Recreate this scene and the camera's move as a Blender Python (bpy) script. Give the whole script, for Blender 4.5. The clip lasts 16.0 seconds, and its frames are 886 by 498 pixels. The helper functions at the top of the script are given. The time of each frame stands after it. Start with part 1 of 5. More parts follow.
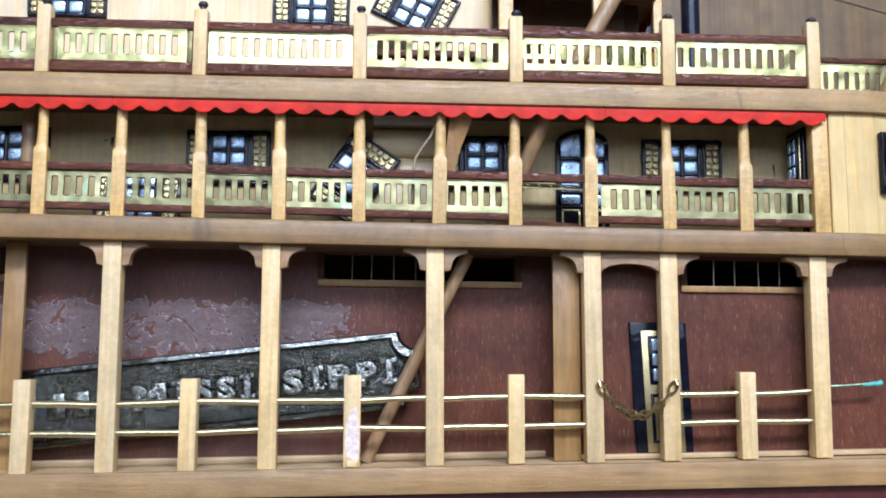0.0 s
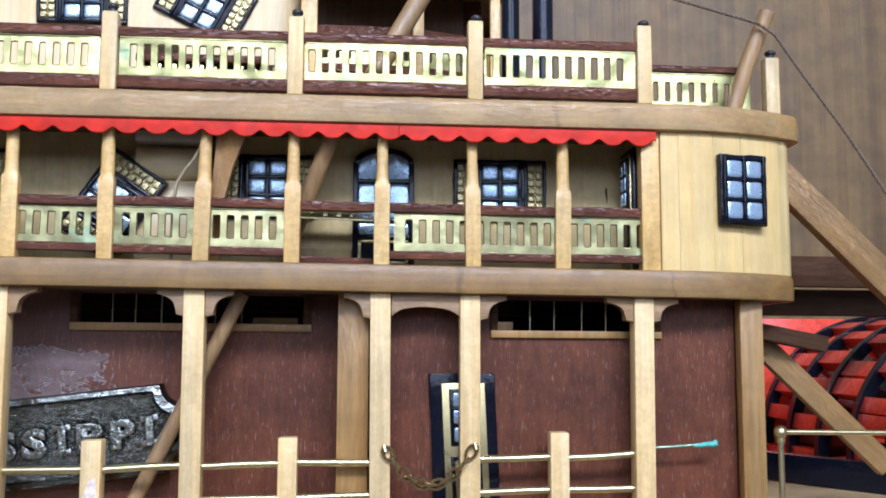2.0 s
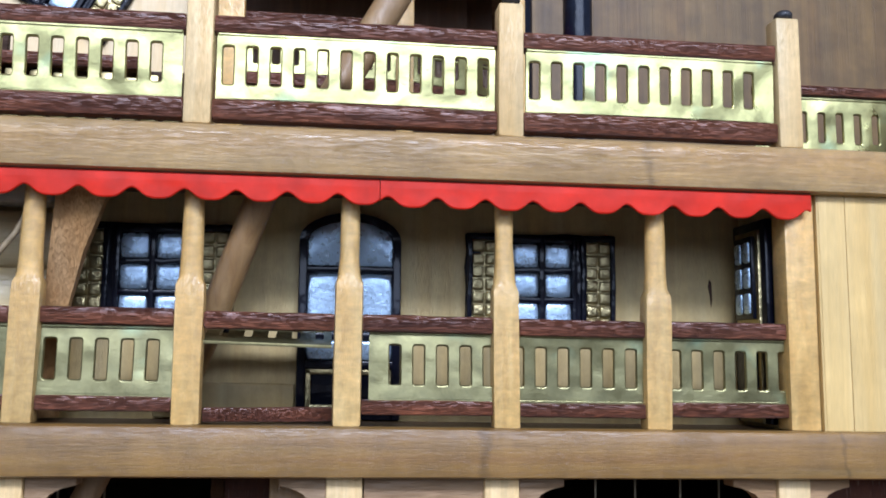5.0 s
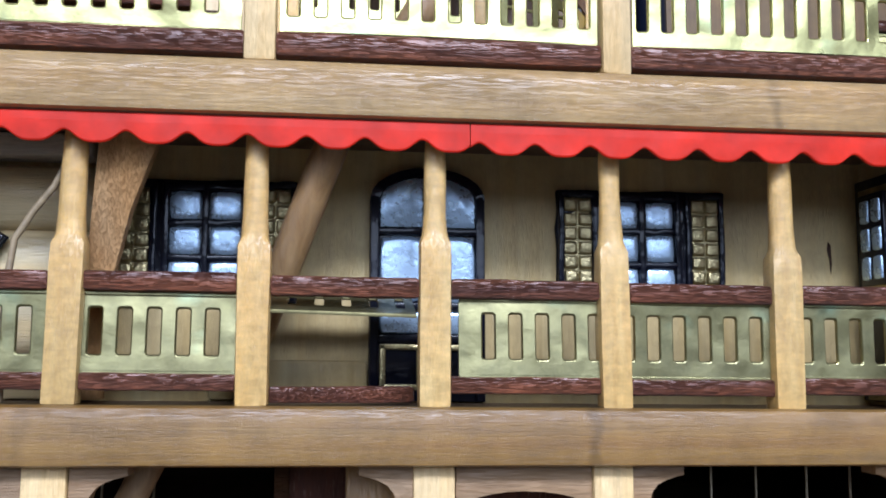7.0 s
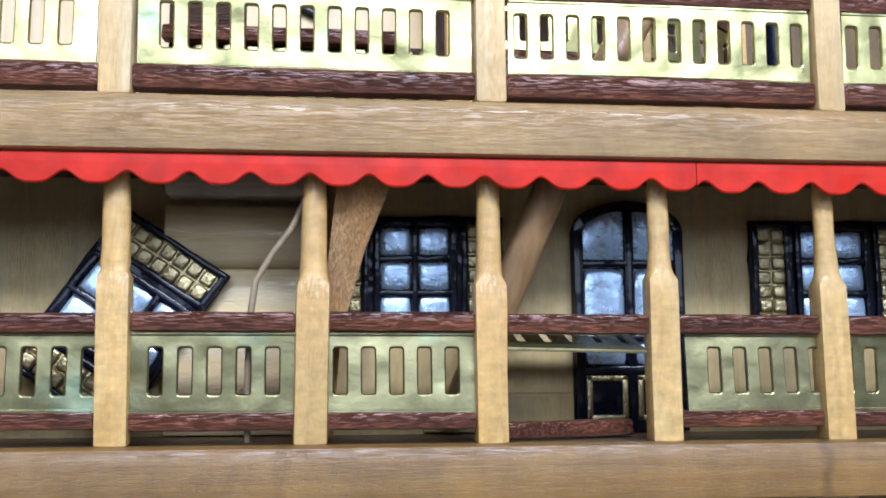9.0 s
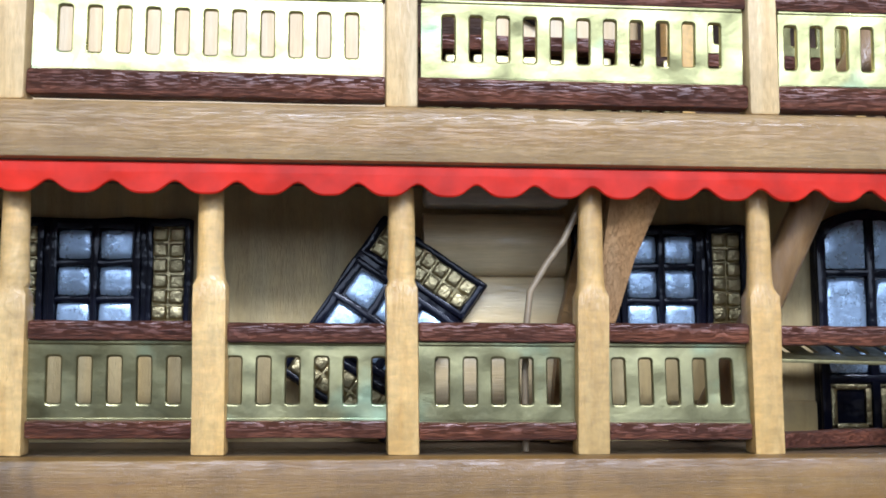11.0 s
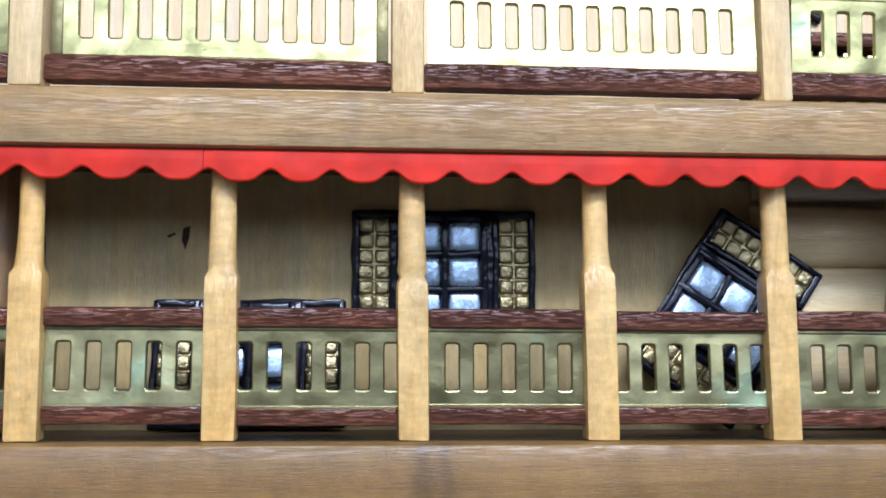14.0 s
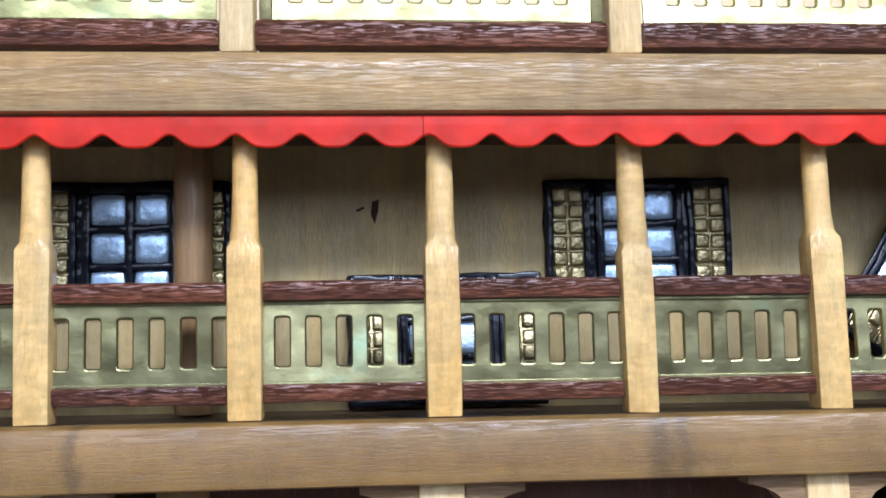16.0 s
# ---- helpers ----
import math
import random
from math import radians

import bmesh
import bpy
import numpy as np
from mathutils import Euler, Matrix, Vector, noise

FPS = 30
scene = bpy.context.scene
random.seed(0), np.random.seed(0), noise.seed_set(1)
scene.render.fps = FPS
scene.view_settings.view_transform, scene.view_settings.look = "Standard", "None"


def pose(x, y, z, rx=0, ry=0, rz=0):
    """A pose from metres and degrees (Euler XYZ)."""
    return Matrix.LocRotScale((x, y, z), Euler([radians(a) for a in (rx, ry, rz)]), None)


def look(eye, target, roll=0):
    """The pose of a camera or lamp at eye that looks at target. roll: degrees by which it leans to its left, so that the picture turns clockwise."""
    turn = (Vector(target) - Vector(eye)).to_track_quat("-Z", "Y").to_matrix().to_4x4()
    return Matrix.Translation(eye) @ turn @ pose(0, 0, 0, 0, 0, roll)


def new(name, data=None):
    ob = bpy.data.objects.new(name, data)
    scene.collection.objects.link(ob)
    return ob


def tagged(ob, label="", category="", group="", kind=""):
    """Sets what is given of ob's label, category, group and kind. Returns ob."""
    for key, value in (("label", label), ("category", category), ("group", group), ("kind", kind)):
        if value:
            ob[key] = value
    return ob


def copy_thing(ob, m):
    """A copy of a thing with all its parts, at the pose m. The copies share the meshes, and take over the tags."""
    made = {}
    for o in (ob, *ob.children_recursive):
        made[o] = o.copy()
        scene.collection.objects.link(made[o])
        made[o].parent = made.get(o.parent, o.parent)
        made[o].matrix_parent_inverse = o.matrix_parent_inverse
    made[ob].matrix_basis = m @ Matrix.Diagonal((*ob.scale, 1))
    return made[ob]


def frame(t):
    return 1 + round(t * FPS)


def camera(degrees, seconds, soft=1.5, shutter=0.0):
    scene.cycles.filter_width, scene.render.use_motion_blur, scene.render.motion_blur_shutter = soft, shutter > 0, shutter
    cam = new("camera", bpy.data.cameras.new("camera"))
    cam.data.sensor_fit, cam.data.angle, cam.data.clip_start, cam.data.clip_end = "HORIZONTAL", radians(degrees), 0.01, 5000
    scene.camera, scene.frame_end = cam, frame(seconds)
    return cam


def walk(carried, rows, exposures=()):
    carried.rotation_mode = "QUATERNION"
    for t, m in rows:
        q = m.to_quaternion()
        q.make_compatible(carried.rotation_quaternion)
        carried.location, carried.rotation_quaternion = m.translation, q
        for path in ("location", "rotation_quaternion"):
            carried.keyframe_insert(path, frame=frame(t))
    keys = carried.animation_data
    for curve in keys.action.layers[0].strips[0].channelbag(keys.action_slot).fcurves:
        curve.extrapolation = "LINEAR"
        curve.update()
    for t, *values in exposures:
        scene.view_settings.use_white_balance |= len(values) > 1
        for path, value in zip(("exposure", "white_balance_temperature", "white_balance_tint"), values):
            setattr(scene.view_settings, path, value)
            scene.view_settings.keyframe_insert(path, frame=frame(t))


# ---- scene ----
SOFT = 1.8
cam = camera(50.5, 16.0, soft=SOFT)
# seconds, then eye in millimetres, then yaw, pitch and roll in degrees
PATH = [
    (0.0, 3.71, -170.69, 54.65, -3.13, 6.80, 0.27),
    (0.5, 16.81, -162.07, 55.58, -3.58, 6.96, 0.33),
    (1.0, 26.13, -158.74, 59.40, -3.69, 6.27, 0.29),
    (1.5, 30.78, -159.80, 65.90, -3.93, 6.34, 0.45),
    (2.0, 38.31, -149.14, 66.48, -4.69, 5.92, 0.21),
    (2.5, 44.55, -135.68, 71.29, -5.71, 6.07, 0.63),
    (3.0, 43.47, -125.07, 78.86, -5.73, 7.38, 0.90),
    (3.2, 42.63, -120.29, 81.21, -5.96, 7.23, 0.96),
    (5.3, 36.23, -82.64, 84.84, -7.60, 7.09, 0.39),
    (5.5, 35.03, -80.73, 84.58, -7.18, 7.34, 0.70),
    (6.0, 34.42, -77.93, 83.83, -6.91, 7.61, 0.65),
    (6.5, 33.58, -75.47, 83.27, -6.96, 7.30, -0.23),
    (7.0, 32.34, -73.79, 83.00, -6.93, 6.75, 0.03),
    (7.5, 31.96, -73.29, 82.81, -6.83, 6.79, -0.37),
    (8.0, 25.04, -75.83, 87.12, -6.92, 6.78, -0.47),
    (8.5, 18.13, -75.42, 86.43, -6.93, 6.58, -0.83),
    (8.7, 16.09, -74.31, 86.06, -7.32, 6.70, -0.67),
    (10.8, -3.88, -71.55, 88.50, -5.61, 5.19, -0.13),
    (11.0, -6.39, -72.26, 88.75, -5.53, 5.38, -0.19),
    (11.5, -9.74, -73.98, 89.17, -5.68, 5.49, -0.35),
    (12.0, -13.43, -73.83, 88.28, -5.59, 5.86, -0.25),
    (12.5, -19.55, -73.50, 88.03, -5.55, 5.82, -0.32),
    (13.0, -24.77, -73.52, 88.17, -5.16, 5.77, -0.39),
    (13.5, -29.54, -72.53, 87.85, -5.06, 5.75, -0.24),
    (14.0, -35.92, -71.29, 87.87, -5.24, 5.44, -0.22),
    (14.5, -40.20, -70.38, 87.74, -5.53, 5.30, -0.30),
    (15.0, -45.49, -69.09, 86.96, -5.38, 5.20, -0.68),
    (15.5, -50.91, -68.69, 86.89, -5.43, 4.97, -0.55),
    (16.0, -52.08, -67.23, 86.31, -5.16, 5.14, -1.42),
]
MM = 0.001
walk(cam, [(t, Matrix.Translation((x * MM, y * MM, z * MM)) @ pose(0, 0, 0, 0, 0, yaw) @ pose(0, 0, 0, 90 + pitch) @ pose(0, 0, 0, 0, 0, roll))
           for t, x, y, z, yaw, pitch, roll in PATH],
     exposures=((0.0, 0.0), (2.0, 0.02), (3.0, -0.05), (5.5, -0.11), (7.0, 0.02), (11.0, 0.0), (14.5, 0.0), (16.0, 0.08)))

# ---- light: a bright window front in the room and tube fittings on its ceiling ----
room_world = bpy.data.worlds.new("room_world")
room_world.use_nodes = True
room_world.node_tree.nodes["Background"].inputs[0].default_value = (0.8, 0.9, 1.0, 1)
room_world.node_tree.nodes["Background"].inputs[1].default_value = 0.02
scene.world = room_world


def area_light(name, x, y, z, target, w, h, power, colour):
    d = bpy.data.lights.new(name, "AREA")
    d.shape, d.size, d.size_y, d.energy, d.color = "RECTANGLE", w, h, power, colour
    ob = new(name, d)
    ob.matrix_world = look((x, y, z), target)
    return ob


area_light("window_light", 0.05, -0.98, 0.425, (0.0, 0.0, 0.115), 1.28, 0.44, 6.2, (0.80, 0.965, 1.33))
area_light("ceiling_tube_light", 0.1, -0.66, 0.575, (0.0, 0.0, 0.086), 0.64, 0.12, 9.9, (0.87, 0.985, 1.30))

# ---- materials ----


def mat(name):
    m = bpy.data.materials.new(name)
    m.use_nodes = True
    return m, m.node_tree.nodes, m.node_tree.links, m.node_tree.nodes["Principled BSDF"]


def coords(n, l, stretch=(1, 1, 1)):
    """Object coordinates in millimetres, shifted by a random amount for each object."""
    tc, info, add, mul = n.new("ShaderNodeTexCoord"), n.new("ShaderNodeObjectInfo"), n.new("ShaderNodeVectorMath"), n.new("ShaderNodeMath")
    mp = n.new("ShaderNodeMapping")
    mul.operation, mul.inputs[1].default_value = "MULTIPLY", 0.37
    l.new(info.outputs["Random"], mul.inputs[0])
    l.new(tc.outputs["Object"], add.inputs[0])
    l.new(mul.outputs[0], add.inputs[1])
    l.new(add.outputs[0], mp.inputs["Vector"])
    mp.inputs["Scale"].default_value = [1000 * s for s in stretch]
    return mp.outputs[0], info.outputs["Random"]


def noise_tex(n, l, vec, scale, detail=4, rough=0.6, distortion=0.0):
    t = n.new("ShaderNodeTexNoise")
    l.new(vec, t.inputs["Vector"])
    t.inputs["Scale"].default_value, t.inputs["Detail"].default_value = scale, detail
    t.inputs["Roughness"].default_value, t.inputs["Distortion"].default_value = rough, distortion
    return t.outputs[0]


def ramp(n, l, fac, stops):
    r = n.new("ShaderNodeValToRGB")
    l.new(fac, r.inputs[0])
    e = r.color_ramp.elements
    while len(e) < len(stops):
        e.new(0.5)
    for k, (p, c) in zip(e, stops):
        k.position, k.color = p, (*c, 1) if len(c) == 3 else (c[0],) * 3 + (1,)
    return r.outputs[0]


def mix(n, l, fac, a, b, kind="MIX"):
    m = n.new("ShaderNodeMix")
    m.data_type, m.blend_type = "RGBA", kind
    for sock, v in ((m.inputs[0], fac), (m.inputs[6], a), (m.inputs[7], b)):
        if isinstance(v, (int, float)):
            sock.default_value = v
        elif isinstance(v, tuple):
            sock.default_value = (*v, 1)
        else:
            l.new(v, sock)
    return m.outputs[2]


def bump(n, l, bsdf, height, depth_mm, strength=1.0):
    b = n.new("ShaderNodeBump")
    b.inputs["Distance"].default_value, b.inputs["Strength"].default_value = depth_mm * MM, strength
    l.new(height, b.inputs["Height"])
    l.new(b.outputs[0], bsdf.inputs["Normal"])
    l.new(b.outputs[0], bsdf.inputs["Coat Normal"])


def wood(name, light, dark, axis, pore=0.35, fleck_glint=0.0, rough=0.42, coat=0.25, relief=0.05, vary=0.25, grain=1.0, shine=0.28, along=0.10, mottle=0.0, stains=(), dash=None, fibres=0.07, ripple=0.0):
    """Lacquered wood: long grain along the axis, short dark pores, pale flecks that double as painted glints, soft
    stains.
    """
    m, n, l, b = mat(name)
    st = [2.2 * grain] * 3
    st["xyz".index(axis)] = along * grain
    v, rnd = coords(n, l, st)
    figure = noise_tex(n, l, v, 0.42, 3, 0.5, 0.9)
    base = ramp(n, l, figure, [(0.28, dark), (0.5, tuple(0.5 * (p + q) for p, q in zip(light, dark))), (0.72, light)])
    st2 = [8.5 * grain] * 3
    st2["xyz".index(axis)] = 8.5 * (dash or along) * 0.6 * grain
    v2, _ = coords(n, l, st2)
    pores = noise_tex(n, l, v2, 1.0, 6, 0.7)
    pmask = ramp(n, l, pores, [(0.47, (0,)), (0.74, (1,))])
    pm = n.new("ShaderNodeMath")
    pm.operation, pm.inputs[1].default_value = "MULTIPLY", pore
    l.new(pmask, pm.inputs[0])
    base = mix(n, l, pm.outputs[0], base, tuple(c * 0.35 for c in dark))
    # pale flecks, partly glints of the lacquer put into the colour
    if fleck_glint:
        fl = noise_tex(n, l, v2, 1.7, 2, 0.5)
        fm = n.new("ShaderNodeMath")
        fm.operation, fm.inputs[1].default_value = "MULTIPLY", fleck_glint
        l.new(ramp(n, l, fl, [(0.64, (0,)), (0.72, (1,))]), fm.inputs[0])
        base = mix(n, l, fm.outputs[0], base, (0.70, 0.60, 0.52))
    st4 = [14.0 * grain] * 3
    st4["xyz".index(axis)] = 6.0 * along * grain
    v4, _ = coords(n, l, st4)
    fibre = noise_tex(n, l, v4, 1.0, 2, 0.5)
    base = mix(n, l, 1.0, base, ramp(n, l, fibre, [(0.3, (1 - fibres,)), (0.7, (1 + fibres * 0.8,))]), "MULTIPLY")
    v3, _ = coords(n, l)
    stain = noise_tex(n, l, v3, 0.13, 3, 0.6)
    base = mix(n, l, 1.0, base, ramp(n, l, stain, [(0.3, (1 - vary,)), (0.7, (1.0 + vary * 0.3,))]), "MULTIPLY")
    hue = noise_tex(n, l, v, 0.16, 2, 0.5)
    base = mix(n, l, 1.0, base, ramp(n, l, hue, [(0.32, (0.94, 0.99, 1.11)), (0.68, (1.06, 1.0, 0.90))]), "MULTIPLY")
    if stains:
        tc, sep = n.new("ShaderNodeTexCoord"), n.new("ShaderNodeSeparateXYZ")
        l.new(tc.outputs["Object"], sep.inputs[0])
        for at, width, depth in stains:
            d, ab, jit = n.new("ShaderNodeMath"), n.new("ShaderNodeMath"), n.new("ShaderNodeMath")
            jit.operation, jit.inputs[1].default_value = "MULTIPLY_ADD", 0.005
            l.new(stain, jit.inputs[0])
            l.new(sep.outputs[0], jit.inputs[2])
            d.operation, d.inputs[1].default_value = "SUBTRACT", at * MM + 0.0025
            l.new(jit.outputs[0], d.inputs[0])
            ab.operation = "ABSOLUTE"
            l.new(d.outputs[0], ab.inputs[0])
            fade = n.new("ShaderNodeMapRange")
            fade.inputs["From Min"].default_value, fade.inputs["From Max"].default_value = width * 0.2 * MM, width * MM
            fade.inputs["To Min"].default_value, fade.inputs["To Max"].default_value = depth, 1.0
            l.new(ab.outputs[0], fade.inputs["Value"])
            base = mix(n, l, 1.0, base, fade.outputs[0], "MULTIPLY")
    if mottle:
        spots = noise_tex(n, l, v3, 0.95, 5, 0.65, 0.4)
        base = mix(n, l, 1.0, base, ramp(n, l, spots, [(0.3, (1 - mottle,)), (0.7, (1 + mottle * 0.55,))]), "MULTIPLY")
    if ripple:
        st5 = [0.5] * 3
        st5["xyz".index(axis)] = 2.2
        v5, _ = coords(n, l, st5)
        bands = noise_tex(n, l, v5, 1.0, 3, 0.6, 0.3)
        base = mix(n, l, 1.0, base, ramp(n, l, bands, [(0.35, (1 - ripple,)), (0.65, (1 + ripple * 0.6,))]), "MULTIPLY")
    tone = n.new("ShaderNodeMapRange")
    tone.inputs["To Min"].default_value, tone.inputs["To Max"].default_value = 1 - vary * 0.45, 1 + vary * 0.25
    l.new(rnd, tone.inputs["Value"])
    base = mix(n, l, 1.0, base, tone.outputs[0], "MULTIPLY")
    l.new(base, b.inputs["Base Color"])
    b.inputs["Roughness"].default_value, b.inputs["Coat Weight"].default_value, b.inputs["Coat Roughness"].default_value = rough, coat, shine
    b.inputs["Specular IOR Level"].default_value = 0.5 if coat else 0.2
    inv = n.new("ShaderNodeMath")
    inv.operation, inv.inputs[0].default_value = "SUBTRACT", 1.0
    l.new(pmask, inv.inputs[1])
    bump(n, l, b, inv.outputs[0], relief * 1.6)
    return m


POST_WOOD = wood("pale_boxwood", (0.84, 0.55, 0.20), (0.68, 0.40, 0.125), "z", pore=0.05, rough=0.36, coat=0.35, relief=0.02, vary=0.2, mottle=0.22, dash=0.3, fibres=0.02, along=0.3, ripple=0.09)
STAKE_WOOD = wood("pale_boxwood_matt", (0.86, 0.63, 0.31), (0.70, 0.47, 0.20), "z", pore=0.10, rough=0.5, coat=0.08, relief=0.02, vary=0.16, mottle=0.13, dash=0.2)
BEAM_WOOD = wood("lacquered_walnut", (0.455, 0.28, 0.10), (0.335, 0.19, 0.062), "x", pore=0.33, fleck_glint=0.05, rough=0.38, coat=0.36, relief=0.018, vary=0.25, shine=0.24, along=0.05, dash=0.05, grain=1.7, fibres=0.1, mottle=0.16,
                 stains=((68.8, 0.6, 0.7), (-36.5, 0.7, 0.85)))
GOLD_BEAM_WOOD = wood("lacquered_golden_walnut", (0.35, 0.195, 0.053), (0.26, 0.133, 0.034), "x", pore=0.4, fleck_glint=0.05, rough=0.4, coat=0.28, relief=0.012, vary=0.3, shine=0.28, along=0.05, dash=0.05, grain=1.6, mottle=0.14, fibres=0.09,
                      stains=((-31.3, 1.1, 0.62), (-29.8, 0.7, 0.72), (53.2, 0.8, 0.66), (-71.2, 0.8, 0.6), (10.5, 0.9, 0.82), (88.0, 0.3, 0.7)))
EDGE_WOOD = wood("golden_edge_wood", (0.47, 0.29, 0.115), (0.33, 0.18, 0.062), "x", pore=0.2, fleck_glint=0.05, rough=0.42, coat=0.3, relief=0.025, vary=0.25)
BRACKET_WOOD = wood("bracket_walnut", (0.42, 0.27, 0.14), (0.29, 0.165, 0.075), "x", pore=0.3, rough=0.5, coat=0.1, relief=0.03)
PILLAR_WOOD = wood("pillar_walnut", (0.43, 0.25, 0.085), (0.30, 0.158, 0.048), "z", pore=0.25, rough=0.45, coat=0.2, relief=0.025)
POLE_WOOD = wood("dark_dowel", (0.45, 0.28, 0.13), (0.29, 0.163, 0.067), "z", pore=0.3, rough=0.4, coat=0.3, relief=0.02)
# darker copy of the dowel wood; the gallery's shade is in its colour
SHADED_DOWEL_WOOD = wood("shaded_gallery_dowel", (0.37, 0.215, 0.085), (0.23, 0.12, 0.043), "z", pore=0.3, rough=0.36, coat=0.35, relief=0.02)
BOARD_WOOD = wood("rough_board", (0.60, 0.345, 0.145), (0.42, 0.215, 0.08), "z", pore=0.4, rough=0.6, coat=0.0, relief=0.05, dash=0.2)
RAIL_WOOD = wood("mahogany_rail", (0.28, 0.09, 0.04), (0.12, 0.036, 0.02), "x", pore=0.9, fleck_glint=0.0, rough=0.44, coat=0.2, relief=0.12, vary=0.35, shine=0.22, along=0.08, dash=0.12, grain=1.15, mottle=0.2)
CABIN_WOOD = wood("cabin_planking", (0.54, 0.405, 0.178), (0.45, 0.325, 0.134), "z", pore=0.14, rough=0.5, coat=0.1, relief=0.025, vary=0.25, mottle=0.1, dash=0.22, fibres=0.03)
MOULD_WOOD = wood("pale_glossy_moulding", (0.76, 0.60, 0.32), (0.65, 0.49, 0.245), "x", pore=0.1, rough=0.3, coat=0.5, relief=0.02, vary=0.2, shine=0.12)
# pale wood made whiter, so the ledge's bright sheen sits in the colour
LEDGE_WOOD = wood("sheen_bright_ledge", (0.82, 0.74, 0.58), (0.66, 0.56, 0.40), "x", pore=0.3, rough=0.3, coat=0.6, relief=0.03, vary=0.25, shine=0.15)
PALE_WOOD = wood("pale_cabin_planking", (0.80, 0.61, 0.34), (0.70, 0.50, 0.245), "z", pore=0.08, rough=0.48, coat=0.12, relief=0.012, vary=0.12)
STERN_WOOD = wood("yellowed_stern_planking", (0.74, 0.535, 0.225), (0.63, 0.43, 0.16), "z", pore=0.1, rough=0.45, coat=0.2, relief=0.015, vary=0.18, dash=0.15)
GALLERY_DECK = wood("brown_gallery_deck", (0.20, 0.125, 0.062), (0.13, 0.076, 0.036), "x", pore=0.3, rough=0.5, coat=0.1)
DECK_WOOD = wood("deck_planking", (0.60, 0.43, 0.23), (0.46, 0.30, 0.14), "x", pore=0.2, rough=0.5, coat=0.1, relief=0.015)
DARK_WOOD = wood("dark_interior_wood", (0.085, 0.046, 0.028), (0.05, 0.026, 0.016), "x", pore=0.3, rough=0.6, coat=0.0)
PANEL_WOOD = wood("wall_veneer", (0.225, 0.132, 0.041), (0.135, 0.073, 0.022), "z", pore=0.3, rough=0.55, coat=0.05, relief=0.02, vary=0.3, grain=0.28, along=0.012)
GALLERY_BROWN = wood("brown_gallery_wood", (0.17, 0.095, 0.05), (0.11, 0.058, 0.03), "z", pore=0.3, rough=0.5, coat=0.1)
DARK_BEAM_WOOD = wood("dark_beam_wood", (0.10, 0.046, 0.019), (0.055, 0.023, 0.01), "x", pore=0.3, rough=0.65, coat=0.0)
BRACE_WOOD = wood("brace_walnut", (0.38, 0.215, 0.075), (0.26, 0.138, 0.043), "x", pore=0.3, fleck_glint=0.1, rough=0.45, coat=0.2, relief=0.06, dash=0.2)


